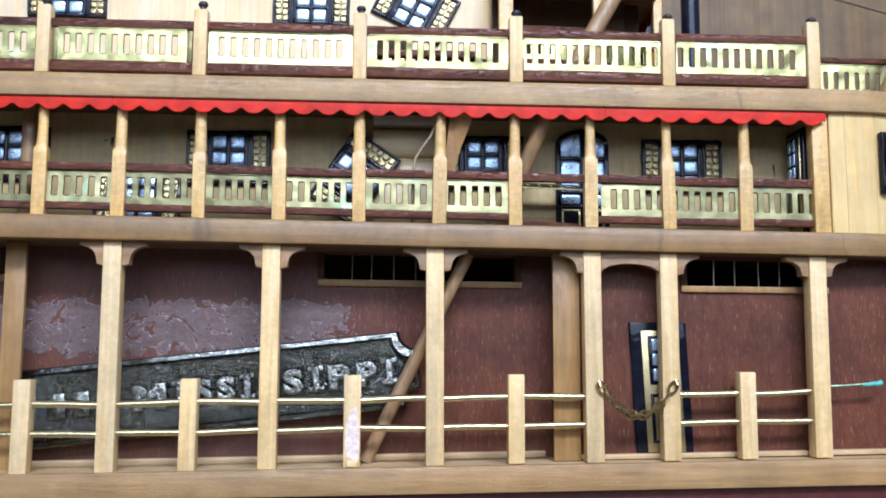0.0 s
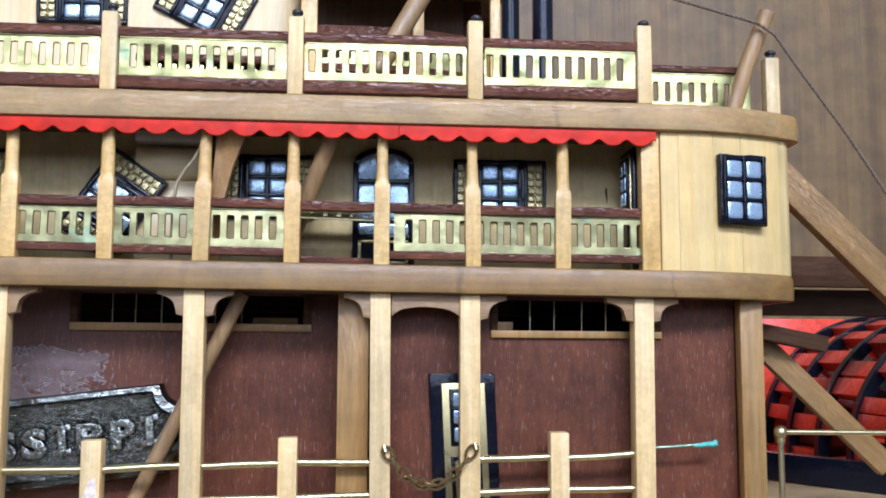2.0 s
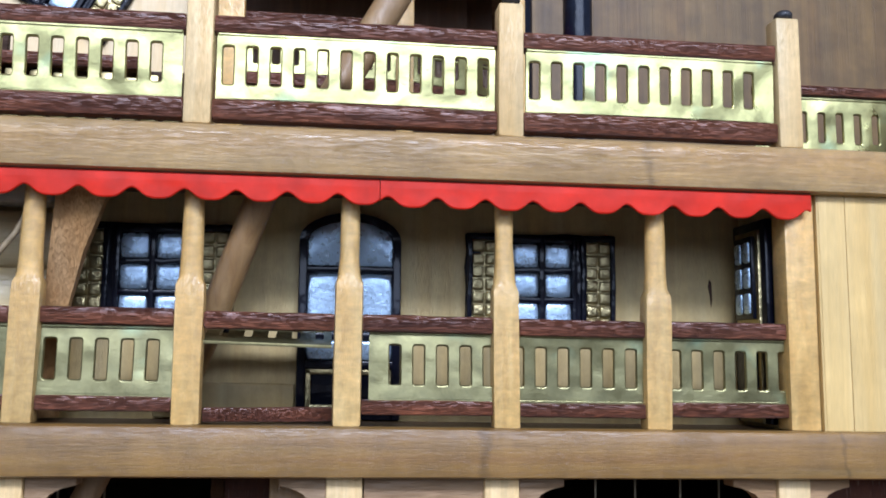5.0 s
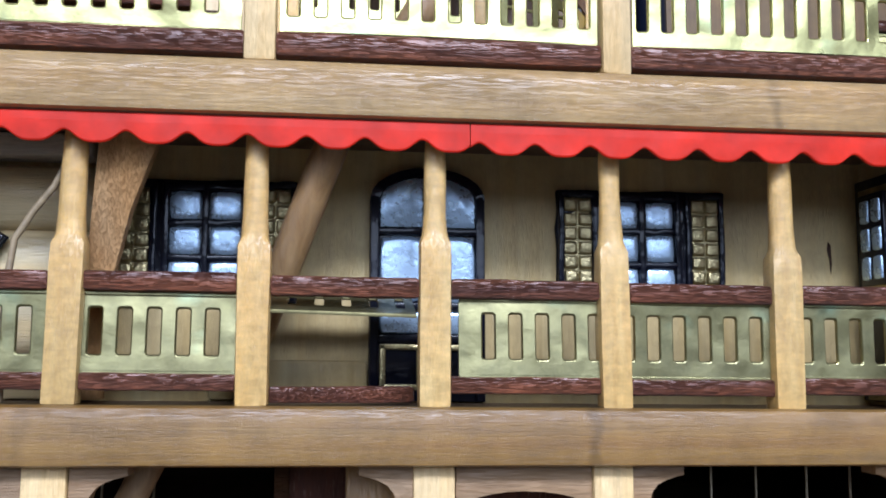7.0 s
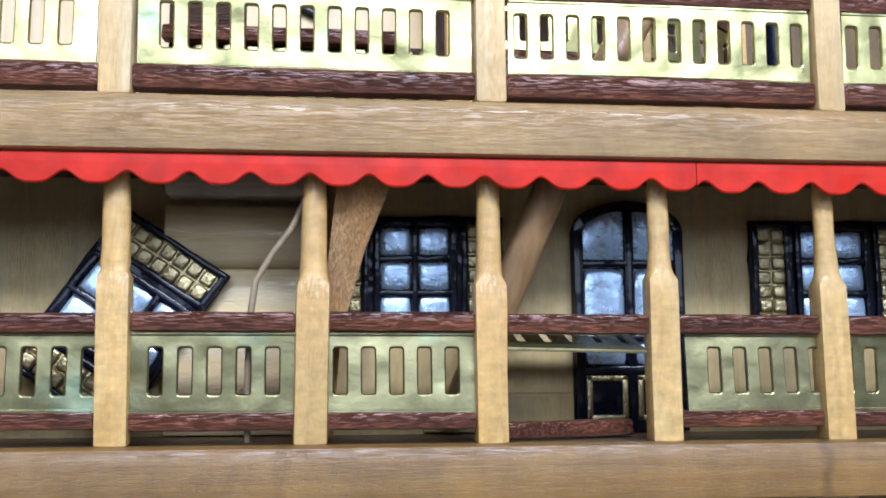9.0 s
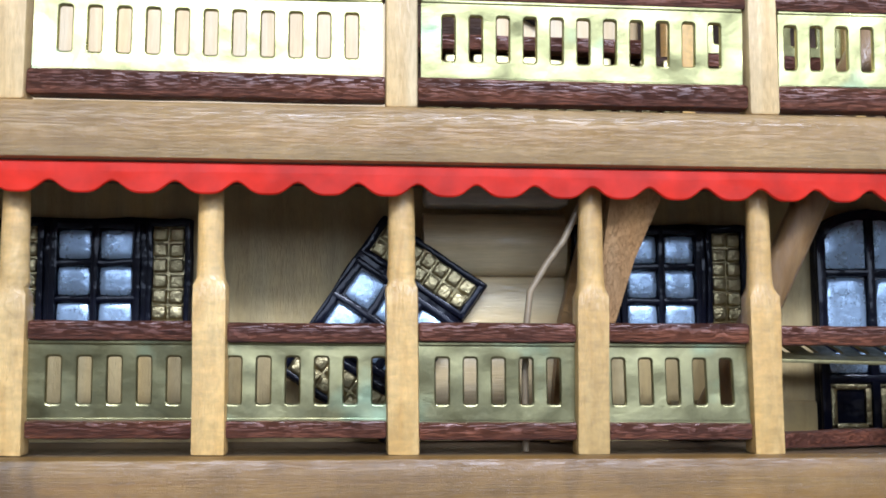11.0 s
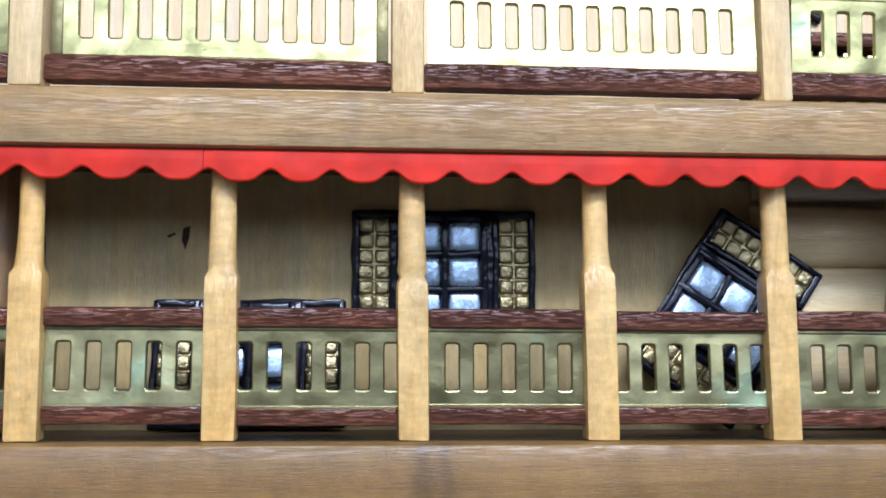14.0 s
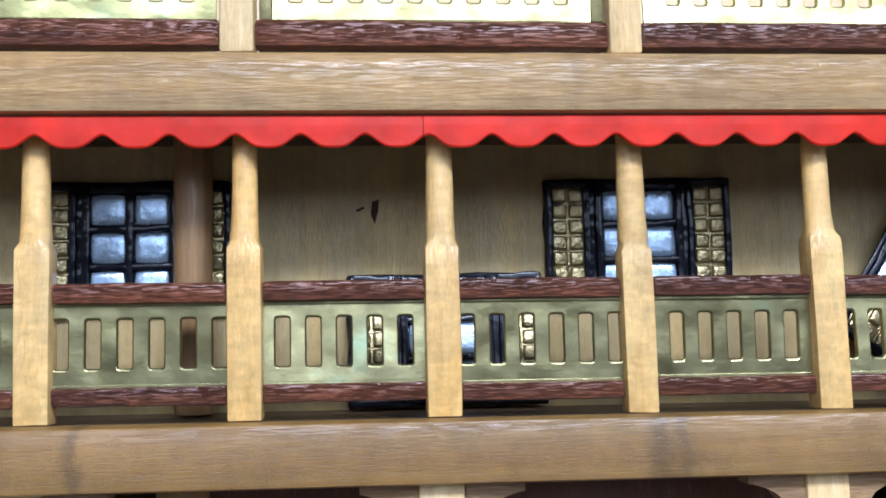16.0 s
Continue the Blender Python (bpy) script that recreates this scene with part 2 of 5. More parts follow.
def lower_wall_material():
    """Red-brown stained veneer with pale flecks and a cloudy, peeling bloom in the varnish."""
    m, n, l, b = mat("red_stained_veneer")
    v, _ = coords(n, l, (1.3, 1.3, 0.16))
    base = ramp(n, l, noise_tex(n, l, v, 0.5, 6, 0.7, 1.2), [(0.25, (0.08, 0.0205, 0.0085)), (0.75, (0.155, 0.046, 0.0185))])
    v2, _ = coords(n, l, (4.6, 4.6, 0.5))
    pores = noise_tex(n, l, v2, 1.0, 4, 0.65)
    base = mix(n, l, ramp(n, l, pores, [(0.59, (0,)), (0.70, (0.5,))]), base, (0.42, 0.25, 0.20))
    v3, _ = coords(n, l)
    base = mix(n, l, 1.0, base, ramp(n, l, noise_tex(n, l, v3, 0.09, 4), [(0.3, (0.62,)), (0.7, (1.15,))]), "MULTIPLY")
    base = mix(n, l, 1.0, base, ramp(n, l, noise_tex(n, l, v3, 0.55, 5, 0.7, 0.6), [(0.3, (0.8,)), (0.7, (1.18,))]), "MULTIPLY")
    tc, sep = n.new("ShaderNodeTexCoord"), n.new("ShaderNodeSeparateXYZ")
    l.new(tc.outputs["Object"], sep.inputs[0])

    def band(sock, a, c, soft):
        lo, hi, mul = n.new("ShaderNodeMapRange"), n.new("ShaderNodeMapRange"), n.new("ShaderNodeMath")
        for node, p, q in ((lo, a - soft, a + soft), (hi, c + soft, c - soft)):
            node.inputs["From Min"].default_value, node.inputs["From Max"].default_value = p * MM, q * MM
            l.new(sock, node.inputs["Value"])
        mul.operation = "MULTIPLY"
        l.new(lo.outputs[0], mul.inputs[0])
        l.new(hi.outputs[0], mul.inputs[1])
        return mul.outputs[0]

    area = n.new("ShaderNodeMath")
    area.operation = "MULTIPLY"
    l.new(band(sep.outputs[0], -95, 2.5, 11), area.inputs[0])
    l.new(band(sep.outputs[2], 52.5, 69.0, 4.5), area.inputs[1])
    vd, _ = coords(n, l, (0.8, 1, 1))
    blot = noise_tex(n, l, vd, 0.26, 4, 0.6, 1.6)
    lift, sub = n.new("ShaderNodeMath"), n.new("ShaderNodeMath")
    lift.operation, lift.inputs[1].default_value = "ADD", 0.28
    l.new(blot, lift.inputs[0])
    sub.operation = "MULTIPLY"
    l.new(area.outputs[0], sub.inputs[0])
    l.new(lift.outputs[0], sub.inputs[1])
    mask = ramp(n, l, sub.outputs[0], [(0.68, (0,)), (0.72, (1,))])
    fine = noise_tex(n, l, v3, 1.1, 4, 0.7)
    vh, _ = coords(n, l, (0.25, 1, 1.6))
    streak = noise_tex(n, l, vh, 0.5, 4, 0.6)
    bloom = mix(n, l, 0.5, ramp(n, l, fine, [(0.3, (0.10, 0.08, 0.08)), (0.75, (0.25, 0.225, 0.225))]), ramp(n, l, streak, [(0.3, (0.085, 0.062, 0.062)), (0.7, (0.235, 0.21, 0.21))]))
    rim = ramp(n, l, sub.outputs[0], [(0.672, (0,)), (0.70, (0.7,)), (0.732, (0,))])
    fade = n.new("ShaderNodeMath")
    fade.operation, fade.inputs[1].default_value = "MULTIPLY", 0.48
    l.new(mask, fade.inputs[0])
    haze = n.new("ShaderNodeMath")
    haze.operation, haze.inputs[1].default_value = "MULTIPLY", 0.36
    l.new(ramp(n, l, noise_tex(n, l, vd, 0.07, 3, 0.6), [(0.3, (0.35,)), (0.65, (1,))]), haze.inputs[0])
    veil = n.new("ShaderNodeMath")
    veil.operation = "MULTIPLY"
    l.new(haze.outputs[0], veil.inputs[0])
    l.new(band(sep.outputs[0], -110, -2, 12), veil.inputs[1])
    base = mix(n, l, veil.outputs[0], base, (0.13, 0.083, 0.072))
    base = mix(n, l, fade.outputs[0], base, bloom)
    gate = n.new("ShaderNodeMath")
    gate.operation = "MULTIPLY"
    l.new(rim, gate.inputs[0])
    l.new(area.outputs[0], gate.inputs[1])
    base = mix(n, l, gate.outputs[0], base, ramp(n, l, fine, [(0.35, (0.16, 0.12, 0.12)), (0.65, (0.44, 0.40, 0.41))]))
    l.new(base, b.inputs["Base Color"])
    b.inputs["Roughness"].default_value, b.inputs["Coat Weight"].default_value, b.inputs["Coat Roughness"].default_value = 0.5, 0.12, 0.25
    b.inputs["Specular IOR Level"].default_value = 0.3
    h = n.new("ShaderNodeMath")
    h.operation = "ADD"
    l.new(mask, h.inputs[0])
    l.new(pores, h.inputs[1])
    bump(n, l, b, h.outputs[0], 0.10)
    return m


def gloss_paint(name, colour, rough, relief, scale, coat=0.5, speck=0.0, shine=0.12, spec=0.5):
    m, n, l, b = mat(name)
    v, rnd = coords(n, l)
    f = noise_tex(n, l, v, scale, 3)
    col = mix(n, l, 1.0, colour, ramp(n, l, f, [(0.3, (0.72,)), (0.7, (1.2,))]), "MULTIPLY")
    if speck:
        col = mix(n, l, ramp(n, l, noise_tex(n, l, v, scale * 2.3, 3), [(0.66, (0,)), (0.74, (speck,))]), col, (0.55, 0.5, 0.42))
    l.new(col, b.inputs["Base Color"])
    b.inputs["Roughness"].default_value, b.inputs["Coat Weight"].default_value, b.inputs["Coat Roughness"].default_value = rough, coat, shine
    b.inputs["Specular IOR Level"].default_value = spec
    bump(n, l, b, noise_tex(n, l, v, scale * 0.6, 2), relief)
    return m


def metal(name, bright, dull, rough, relief, scale, green=0.0, tarnish=0.5, stretch=(1, 1, 1), metallic=1.0, wave=0.0):
    m, n, l, b = mat(name)
    v, rnd = coords(n, l, stretch)
    f = noise_tex(n, l, v, scale, 4, 0.65)
    col = mix(n, l, ramp(n, l, f, [(0.35, (0,)), (0.7, (tarnish,))]), bright, dull)
    if green:
        st = ramp(n, l, noise_tex(n, l, v, 0.35, 5, 0.7, 0.8), [(0.52, (0,)), (0.75, (0.55,))])
        col = mix(n, l, st, col, tuple(0.45 * c for c in dull))
        g = ramp(n, l, noise_tex(n, l, v, 0.12, 3, 0.6), [(0.6, (0,)), (0.72, (green,))])
        col = mix(n, l, g, col, (0.30, 0.50, 0.34))
    l.new(col, b.inputs["Base Color"])
    b.inputs["Metallic"].default_value = metallic
    l.new(ramp(n, l, f, [(0.3, (rough,)), (0.75, (min(1.0, rough * 1.7),))]), b.inputs["Roughness"])
    height = noise_tex(n, l, v, scale * 1.3, 3)
    if wave:
        add = n.new("ShaderNodeMath")
        add.operation, add.inputs[1].default_value = "MULTIPLY_ADD", wave / relief
        l.new(noise_tex(n, l, v, 0.22, 1), add.inputs[0])
        l.new(height, add.inputs[2])
        height = add.outputs[0]
    bump(n, l, b, height, relief)
    return m


LOWER_WALL = lower_wall_material()
HULL_PAINT = gloss_paint("dark_red_hull_paint", (0.09, 0.02, 0.016), 0.45, 0.05, 0.6, coat=0.2)
RED_PLASTIC = gloss_paint("red_awning_plastic", (0.56, 0.02, 0.007), 0.42, 0.3, 0.3, coat=0.05, shine=0.12, spec=0.3)
RED_PLASTIC.node_tree.nodes["Principled BSDF"].inputs["Specular IOR Level"].default_value = 0.15
WHEEL_RED = gloss_paint("red_wheel_paint", (0.80, 0.06, 0.03), 0.38, 0.05, 0.7, coat=0.3, speck=0.25)
BLACK_PAINT = gloss_paint("black_gloss_paint", (0.003, 0.0036, 0.009), 0.38, 0.12, 0.8, coat=0.4, speck=0.04, shine=0.1, spec=0.1)
FUNNEL_PAINT = gloss_paint("blue_black_funnel_paint", (0.004, 0.007, 0.016), 0.3, 0.10, 0.8, coat=0.5, speck=0.06, shine=0.06, spec=0.15)
BRASS = metal("aged_brass_sheet", (0.54, 0.50, 0.215), (0.38, 0.355, 0.165), 0.26, 0.06, 0.42, green=0.55, tarnish=0.85, wave=0.5)
# same brass as above, darkened to stand in for dimmer reflections in the gallery
DIM_LIT_BRASS = metal("dim_lit_brass_sheet", (0.345, 0.31, 0.148), (0.21, 0.197, 0.105), 0.28, 0.05, 0.42, green=0.4, tarnish=0.85, wave=0.35)
DARK_BRASS = metal("dark_brass_sheet", (0.24, 0.21, 0.10), (0.11, 0.095, 0.05), 0.42, 0.05, 0.8)
ROD_BRASS = metal("brass_rod", (0.70, 0.60, 0.33), (0.38, 0.33, 0.19), 0.26, 0.05, 0.6, tarnish=0.7)
CHAIN_BRASS = metal("antique_chain_brass", (0.58, 0.45, 0.24), (0.22, 0.17, 0.10), 0.22, 0.03, 1.6)
GOLD_LEAF = metal("smooth_gold_paint", (0.52, 0.43, 0.22), (0.33, 0.27, 0.13), 0.32, 0.03, 0.7)
GOLD = metal("gold_painted_casting", (0.46, 0.38, 0.20), (0.17, 0.14, 0.07), 0.28, 0.14, 1.5)
SILVER = metal("silver_painted_pane", (0.46, 0.61, 0.76), (0.27, 0.37, 0.48), 0.22, 0.05, 1.1, metallic=0.65)
PEWTER = metal("pewter_casting", (0.44, 0.44, 0.38), (0.02, 0.02, 0.016), 0.08, 0.75, 2.3, tarnish=0.95, stretch=(0.42, 1, 1.4))
PEWTER_SMOOTH = metal("polished_pewter", (0.24, 0.24, 0.205), (0.03, 0.03, 0.026), 0.12, 0.3, 1.0, tarnish=0.9)
PEWTER_BORDER = metal("dull_pewter_border", (0.20, 0.205, 0.185), (0.025, 0.025, 0.022), 0.13, 0.3, 0.8, tarnish=0.95, stretch=(0.5, 1, 1))
BAR_METAL = metal("dull_bar_wire", (0.36, 0.31, 0.22), (0.16, 0.13, 0.09), 0.4, 0.04, 1.2)
GREEN_ROD = metal("green_tarnished_rod", (0.34, 0.40, 0.27), (0.10, 0.28, 0.21), 0.45, 0.08, 0.9, tarnish=0.9)
VERDIGRIS = gloss_paint("verdigris", (0.10, 0.45, 0.38), 0.7, 0.15, 2.0, coat=0.0)
KNOB = gloss_paint("black_knob", (0.02, 0.021, 0.024), 0.5, 0.12, 2.0, coat=0.1, speck=0.4)
CHIP_WHITE = gloss_paint("peeled_white", (0.74, 0.60, 0.50), 0.7, 0.2, 1.2, coat=0.0)
CORD = gloss_paint("brown_cord", (0.16, 0.11, 0.07), 0.8, 0.3, 2.2, coat=0.0)
WIRE = gloss_paint("tan_wire", (0.27, 0.20, 0.115), 0.4, 0.05, 1.0, coat=0.3)
ROOM_WHITE = gloss_paint("room_wall_paint", (0.31, 0.30, 0.285), 0.8, 0.5, 0.02, coat=0.0)
ROOM_FLOOR = gloss_paint("room_floor_covering", (0.17, 0.16, 0.14), 0.7, 0.5, 0.02, coat=0.0)
SHELF_WOOD = wood("shelf_board", (0.30, 0.18, 0.085), (0.2, 0.11, 0.05), "x", pore=0.3, rough=0.5, coat=0.1, grain=0.3)

# ---- building blocks (all lengths in millimetres) ----
KNOTS = ((30, 0.019), (52, 0.019), (74.5, -0.0115), (81, -0.012), (89, -0.0095), (94, -0.003), (103, -0.0015), (300, -0.0015))


def sheer(x, z):
    """The decks of the hand-built hull are not quite parallel: the lift at x for the height z."""
    x = max(-110.0, min(125.0, x))
    if z <= KNOTS[0][0]:
        return KNOTS[0][1] * (x - 10)
    for (za, a), (zb, c) in zip(KNOTS, KNOTS[1:]):
        if z <= zb:
            return (a + (c - a) * (z - za) / (zb - za)) * (x - 12)
    return KNOTS[-1][1] * (x - 12)


BASE = {}


def thing(name, x, y, z, label, category, group="", turn=None, loose=False):
    """An Empty at the base of a thing. loose: its parts are given in its own coordinates, and it may be turned."""
    ob = new(name)
    ob.empty_display_size = 0.002
    zz = z + sheer(x, z)
    m = Matrix.Translation((x * MM, y * MM, zz * MM))
    ob.matrix_basis = m @ turn if turn else m
    BASE[ob.name] = None if loose else (Vector((x, y, zz)), True)
    return tagged(ob, label, category, group)


def finish(name, bm, material, smooth):
    me = bpy.data.meshes.new(name)
    bmesh.ops.recalc_face_normals(bm, faces=bm.faces[:])
    bm.to_mesh(me)
    bm.free()
    me.materials.append(material)
    if smooth:
        me.shade_smooth()
        me.set_sharp_from_angle(angle=radians(38))
    return me


def part(name, bm, material, parent, label="", smooth=True):
    base = BASE[parent.name]
    if base:
        for v in bm.verts:
            v.co.z += sheer(v.co.x, v.co.z)
            v.co -= base[0]
    bmesh.ops.scale(bm, vec=(MM, MM, MM), verts=bm.verts[:])
    ob = new(name, finish(name, bm, material, smooth))
    ob.parent = parent
    BASE[ob.name] = base
    if label:
        tagged(ob, label)
    return ob


def structure(name, bm, material, label, category, smooth=True, bend=True):
    if bend:
        for v in bm.verts:
            v.co.z += sheer(v.co.x, v.co.z)
    bmesh.ops.scale(bm, vec=(MM, MM, MM), verts=bm.verts[:])
    ob = new(name, finish(name, bm, material, smooth))
    BASE[ob.name] = (Vector((0, 0, 0)), True)
    return tagged(ob, label, category, kind="structure")


def box(x0, x1, y0, y1, z0, z1, bev=0.12, bm=None, seg=2):
    """A box with softened edges."""
    bm = bm or bmesh.new()
    made = bmesh.ops.create_cube(bm, size=1.0)["verts"]
    for v in made:
        v.co = Vector(((x0 + x1) / 2 + v.co.x * (x1 - x0), (y0 + y1) / 2 + v.co.y * (y1 - y0), (z0 + z1) / 2 + v.co.z * (z1 - z0)))
    if bev:
        edges = list({e for v in made for e in v.link_edges})
        bmesh.ops.bevel(bm, geom=edges, offset=bev, segments=seg, profile=0.5, affect="EDGES")
    return bm


def loft(rings, bm=None, caps=True):
    """A skin through rings of equally many points."""
    bm = bm or bmesh.new()
    rows = [[bm.verts.new(p) for p in r] for r in rings]
    k = len(rows[0])
    for a, c in zip(rows, rows[1:]):
        for i in range(k):
            bm.faces.new((a[i], a[(i + 1) % k], c[(i + 1) % k], c[i]))
    if caps:
        bm.faces.new(rows[0][::-1])
        bm.faces.new(rows[-1])
    return bm


def tube(points, r, n=10, r2=None, bm=None):
    """A round rod along a line of points."""
    pts = [Vector(p) for p in points]
    rings = []
    for i, p in enumerate(pts):
        d = (pts[min(i + 1, len(pts) - 1)] - pts[max(i - 1, 0)]).normalized()
        s = d.cross(Vector((0.13, 1, 0.07))).normalized()
        u = s.cross(d)
        rr = r + ((r2 or r) - r) * i / (len(pts) - 1)
        rings.append([p + rr * (math.cos(2 * math.pi * k / n) * s + math.sin(2 * math.pi * k / n) * u) for k in range(n)])
    return loft(rings, bm)


def prism(outline, y0, y1, bev=0.0, bm=None):
    """An outline of (x, z) made solid from y0 to y1, the front edges softened."""
    bm = bm or bmesh.new()
    front = [bm.verts.new((x, y0, z)) for x, z in outline]
    back = [bm.verts.new((x, y1, z)) for x, z in outline]
    k = len(outline)
    f = bm.faces.new(front)
    bm.faces.new(back[::-1])
    for i in range(k):
        bm.faces.new((front[i], back[i], back[(i + 1) % k], front[(i + 1) % k]))
    if bev:
        bmesh.ops.bevel(bm, geom=list(f.edges), offset=bev, segments=2, profile=0.5, affect="EDGES")
    return bm


def ragged(bm, amount, seed):
    """Small hand-made unevenness."""
    for v in bm.verts:
        p = v.co * 0.35 + Vector((seed * 7.3, seed * 3.1, 0))
        v.co += Vector(noise.noise_vector(p)) * amount
    return bm


def lumpy(bm, amount, seed):
    """The wavy outline of a rough casting: long edges are cut and pushed about."""
    long_edges = [e for e in bm.edges if e.calc_length() > 1.6]
    bmesh.ops.subdivide_edges(bm, edges=long_edges, cuts=5, use_grid_fill=True)
    for v in bm.verts:
        p = v.co * 0.85 + Vector((seed * 7.3, seed * 3.1, 0))
        v.co += Vector(noise.noise_vector(p)) * amount
    return bm


rnd = random.Random(4)

# ---- the room ----


def plain(x0, x1, y0, y1, z0, z1):
    return box(x0, x1, y0, y1, z0, z1, 0)


structure("wall_north", plain(-650, 800, 185, 285, -280, 900), PANEL_WOOD, "brown wood-veneered wall behind the model ship", "wall", bend=False)
structure("wall_south", plain(-650, 800, -1120, -1050, -280, 900), ROOM_WHITE, "plain pale painted wall", "wall", bend=False)
structure("wall_west", plain(-720, -650, -1120, 285, -280, 900), ROOM_WHITE, "plain pale painted wall", "wall", bend=False)
structure("wall_east", plain(800, 870, -1120, 285, -280, 900), ROOM_WHITE, "plain pale painted wall", "wall", bend=False)
structure("floor", plain(-720, 870, -1120, 285, -350, -280), ROOM_FLOOR, "plain pale floor", "floor", bend=False)
structure("ceiling", plain(-720, 870, -1120, 285, 900, 970), ROOM_WHITE, "plain pale ceiling", "ceiling", bend=False)
structure("shelf", box(-300, 330, -45, 185, -25, 0, 1.5), SHELF_WOOD, "brown wooden shelf under the model ship", "shelf", bend=False)

# ---- hull and decks ----
XL, XR = -125.0, 108.5


def hull():
    rings = []
    for z, inset in ((0, 9), (10, 4), (22, 1.2), (31.6, 0.4)):
        rings.append([(XL, inset, z), (134, inset, z), (141, inset + 6, z), (141, 114 - inset, z), (134, 120 - inset, z), (XL, 120 - inset, z)])
    return loft(rings)


structure("hull", hull(), HULL_PAINT, "dark red painted hull of the model ship", "hull")
structure("main_deck", box(XL, 141, 0.2, 118, 31.6, 36.0, 0.1), DECK_WOOD, "pale planked lower deck", "deck")
structure("main_deck_edge", box(XL, 141, -1.3, 0.18, 31.3, 36.05, 0.3), EDGE_WOOD, "golden brown wooden edge beam of the lower deck", "deck edge")

def stern_set_back(x):
    """How far the side of the ship falls back towards the stern."""
    return 6.0 * ((x - 90) / 22) ** 2 if x > 90 else 0.0


def stern_line(x0, front, xr, r):
    """Plan of the ship's side from x0 aft: it bends back and turns the corner with radius r to run across at xr."""
    xe = xr - r
    for _ in range(20):
        phi = math.atan(12.0 * (xe - 90) / 22 ** 2)
        xe = xr - r * (1 - math.sin(phi))
    path = [(x0 + (xe - x0) * k / 14, front + stern_set_back(x0 + (xe - x0) * k / 14)) for k in range(15)]
    ye = path[-1][1]
    for k in range(1, 8):
        a = phi + (math.pi / 2 - phi) * k / 7
        path.append((xe + r * (math.sin(a) - math.sin(phi)), ye + r * (math.cos(phi) - math.cos(a))))
    return path


def round_beam(z0, z1, front, xr, r):
    """An edge beam along the ship's side that bends back towards the stern and turns the corner there."""
    path = [(XL, front)] + stern_line(88, front, xr, r) + [(xr, 114)]
    rows = []
    for k, (x, y) in enumerate(path):
        (xa, ya), (xb, yb) = path[max(k - 1, 0)], path[min(k + 1, len(path) - 1)]
        h = math.hypot(xb - xa, yb - ya)
        nx, ny = -(yb - ya) / h, (xb - xa) / h
        section = ((0.1, z0 + 0.14), (0.35, z0), (1.9, z0), (1.9, z1), (0.75, z1), (0.36, z1 - 0.16), (0.16, z1 - 0.55), (0.05, z1 - 1.3), (0, z1 - 2.4), (0.02, z0 + 0.5))
        rows.append([(x + nx * d, y + ny * d, z) for d, z in section])
    return loft(rows)


def deck(z0, z1, front, xr, r):
    plan = [(XL, front)] + stern_line(88, front, xr, r) + [(xr, 114), (XL, 114)]
    return loft([[(x, y, z) for x, y in plan] for z in (z0, z1)])


structure("middle_deck", deck(75.5, 79.6, 0.4, 109.0, 2.0), GALLERY_DECK, "brown wooden middle deck", "deck")
structure("upper_deck", deck(102.15, 106.4, 0.05, 111.2, 2.5), GALLERY_BROWN, "brown wooden upper deck", "deck")
structure("middle_deck_edge", round_beam(75.3, 79.75, -1.55, 110.9, 3.0), GOLD_BEAM_WOOD, "lacquered brown edge beam of the middle deck", "deck edge")
structure("upper_deck_edge", round_beam(101.95, 106.45, -1.9, 113.2, 4.0), BEAM_WOOD, "lacquered brown edge beam of the upper deck", "deck edge")

# ---- walls ----
# lower deck: recessed part with a long slot window, then the part that stands forward


def slotted_wall(x0, x1, y, z0, z1, wx0, wx1, wz0, wz1, th=1.5):
    bm = box(x0, x1, y, y + th, z0, wz0, 0)
    box(x0, wx0, y, y + th, wz0, z1, 0, bm)
    box(wx1, x1, y, y + th, wz0, z1, 0, bm)
    if z1 - wz1 > 0.2:
        box(wx0, wx1, y, y + th, wz1, z1, 0, bm)
    return bm


structure("lower_wall_recessed", slotted_wall(-58, 36, 12.2, 36, 75.6, -9.4, 27.8, 70.2, 75.0), LOWER_WALL, "red-brown stained veneer wall with whitish peeling bloom", "cabin wall", False)
structure("lower_wall_fore", slotted_wall(XL, -58, 12.2, 36, 75.6, -98, -67.5, 70.2, 75.0), LOWER_WALL, "red-brown stained veneer wall with whitish peeling bloom", "cabin wall", False)
structure("lower_wall_aft", slotted_wall(36, 100.6, 6.2, 36, 75.6, 60.2, 86.5, 69.4, 74.8), LOWER_WALL, "red-brown stained veneer wall with pale flecks", "cabin wall", False)
structure("lower_wall_return", box(35, 36, 6.22, 12.2, 36, 75.5, 0), LOWER_WALL, "red-brown stained veneer return wall", "cabin wall", False)
# inner faces coloured dark so that the slot windows show an unlit cabin
structure("lower_wall_far", slotted_wall(XL, 45, 108, 36, 75.6, 8, 20, 69.5, 74), DARK_WOOD, "inner side of the far cabin wall, darkened as unlit", "cabin wall", False)
structure("lower_wall_far_aft", slotted_wall(45, 104, 108, 36, 75.6, 68, 79, 69.5, 74), DARK_WOOD, "inner side of the far cabin wall, darkened as unlit", "cabin wall", False)
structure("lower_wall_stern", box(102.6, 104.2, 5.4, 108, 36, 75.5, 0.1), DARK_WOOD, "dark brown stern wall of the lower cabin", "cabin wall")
structure("lower_cabin_lining", box(36.2, 102.5, 48, 49, 36, 69, 0.1), DARK_WOOD, "dark inner bulkhead, added unseen", "bulkhead")
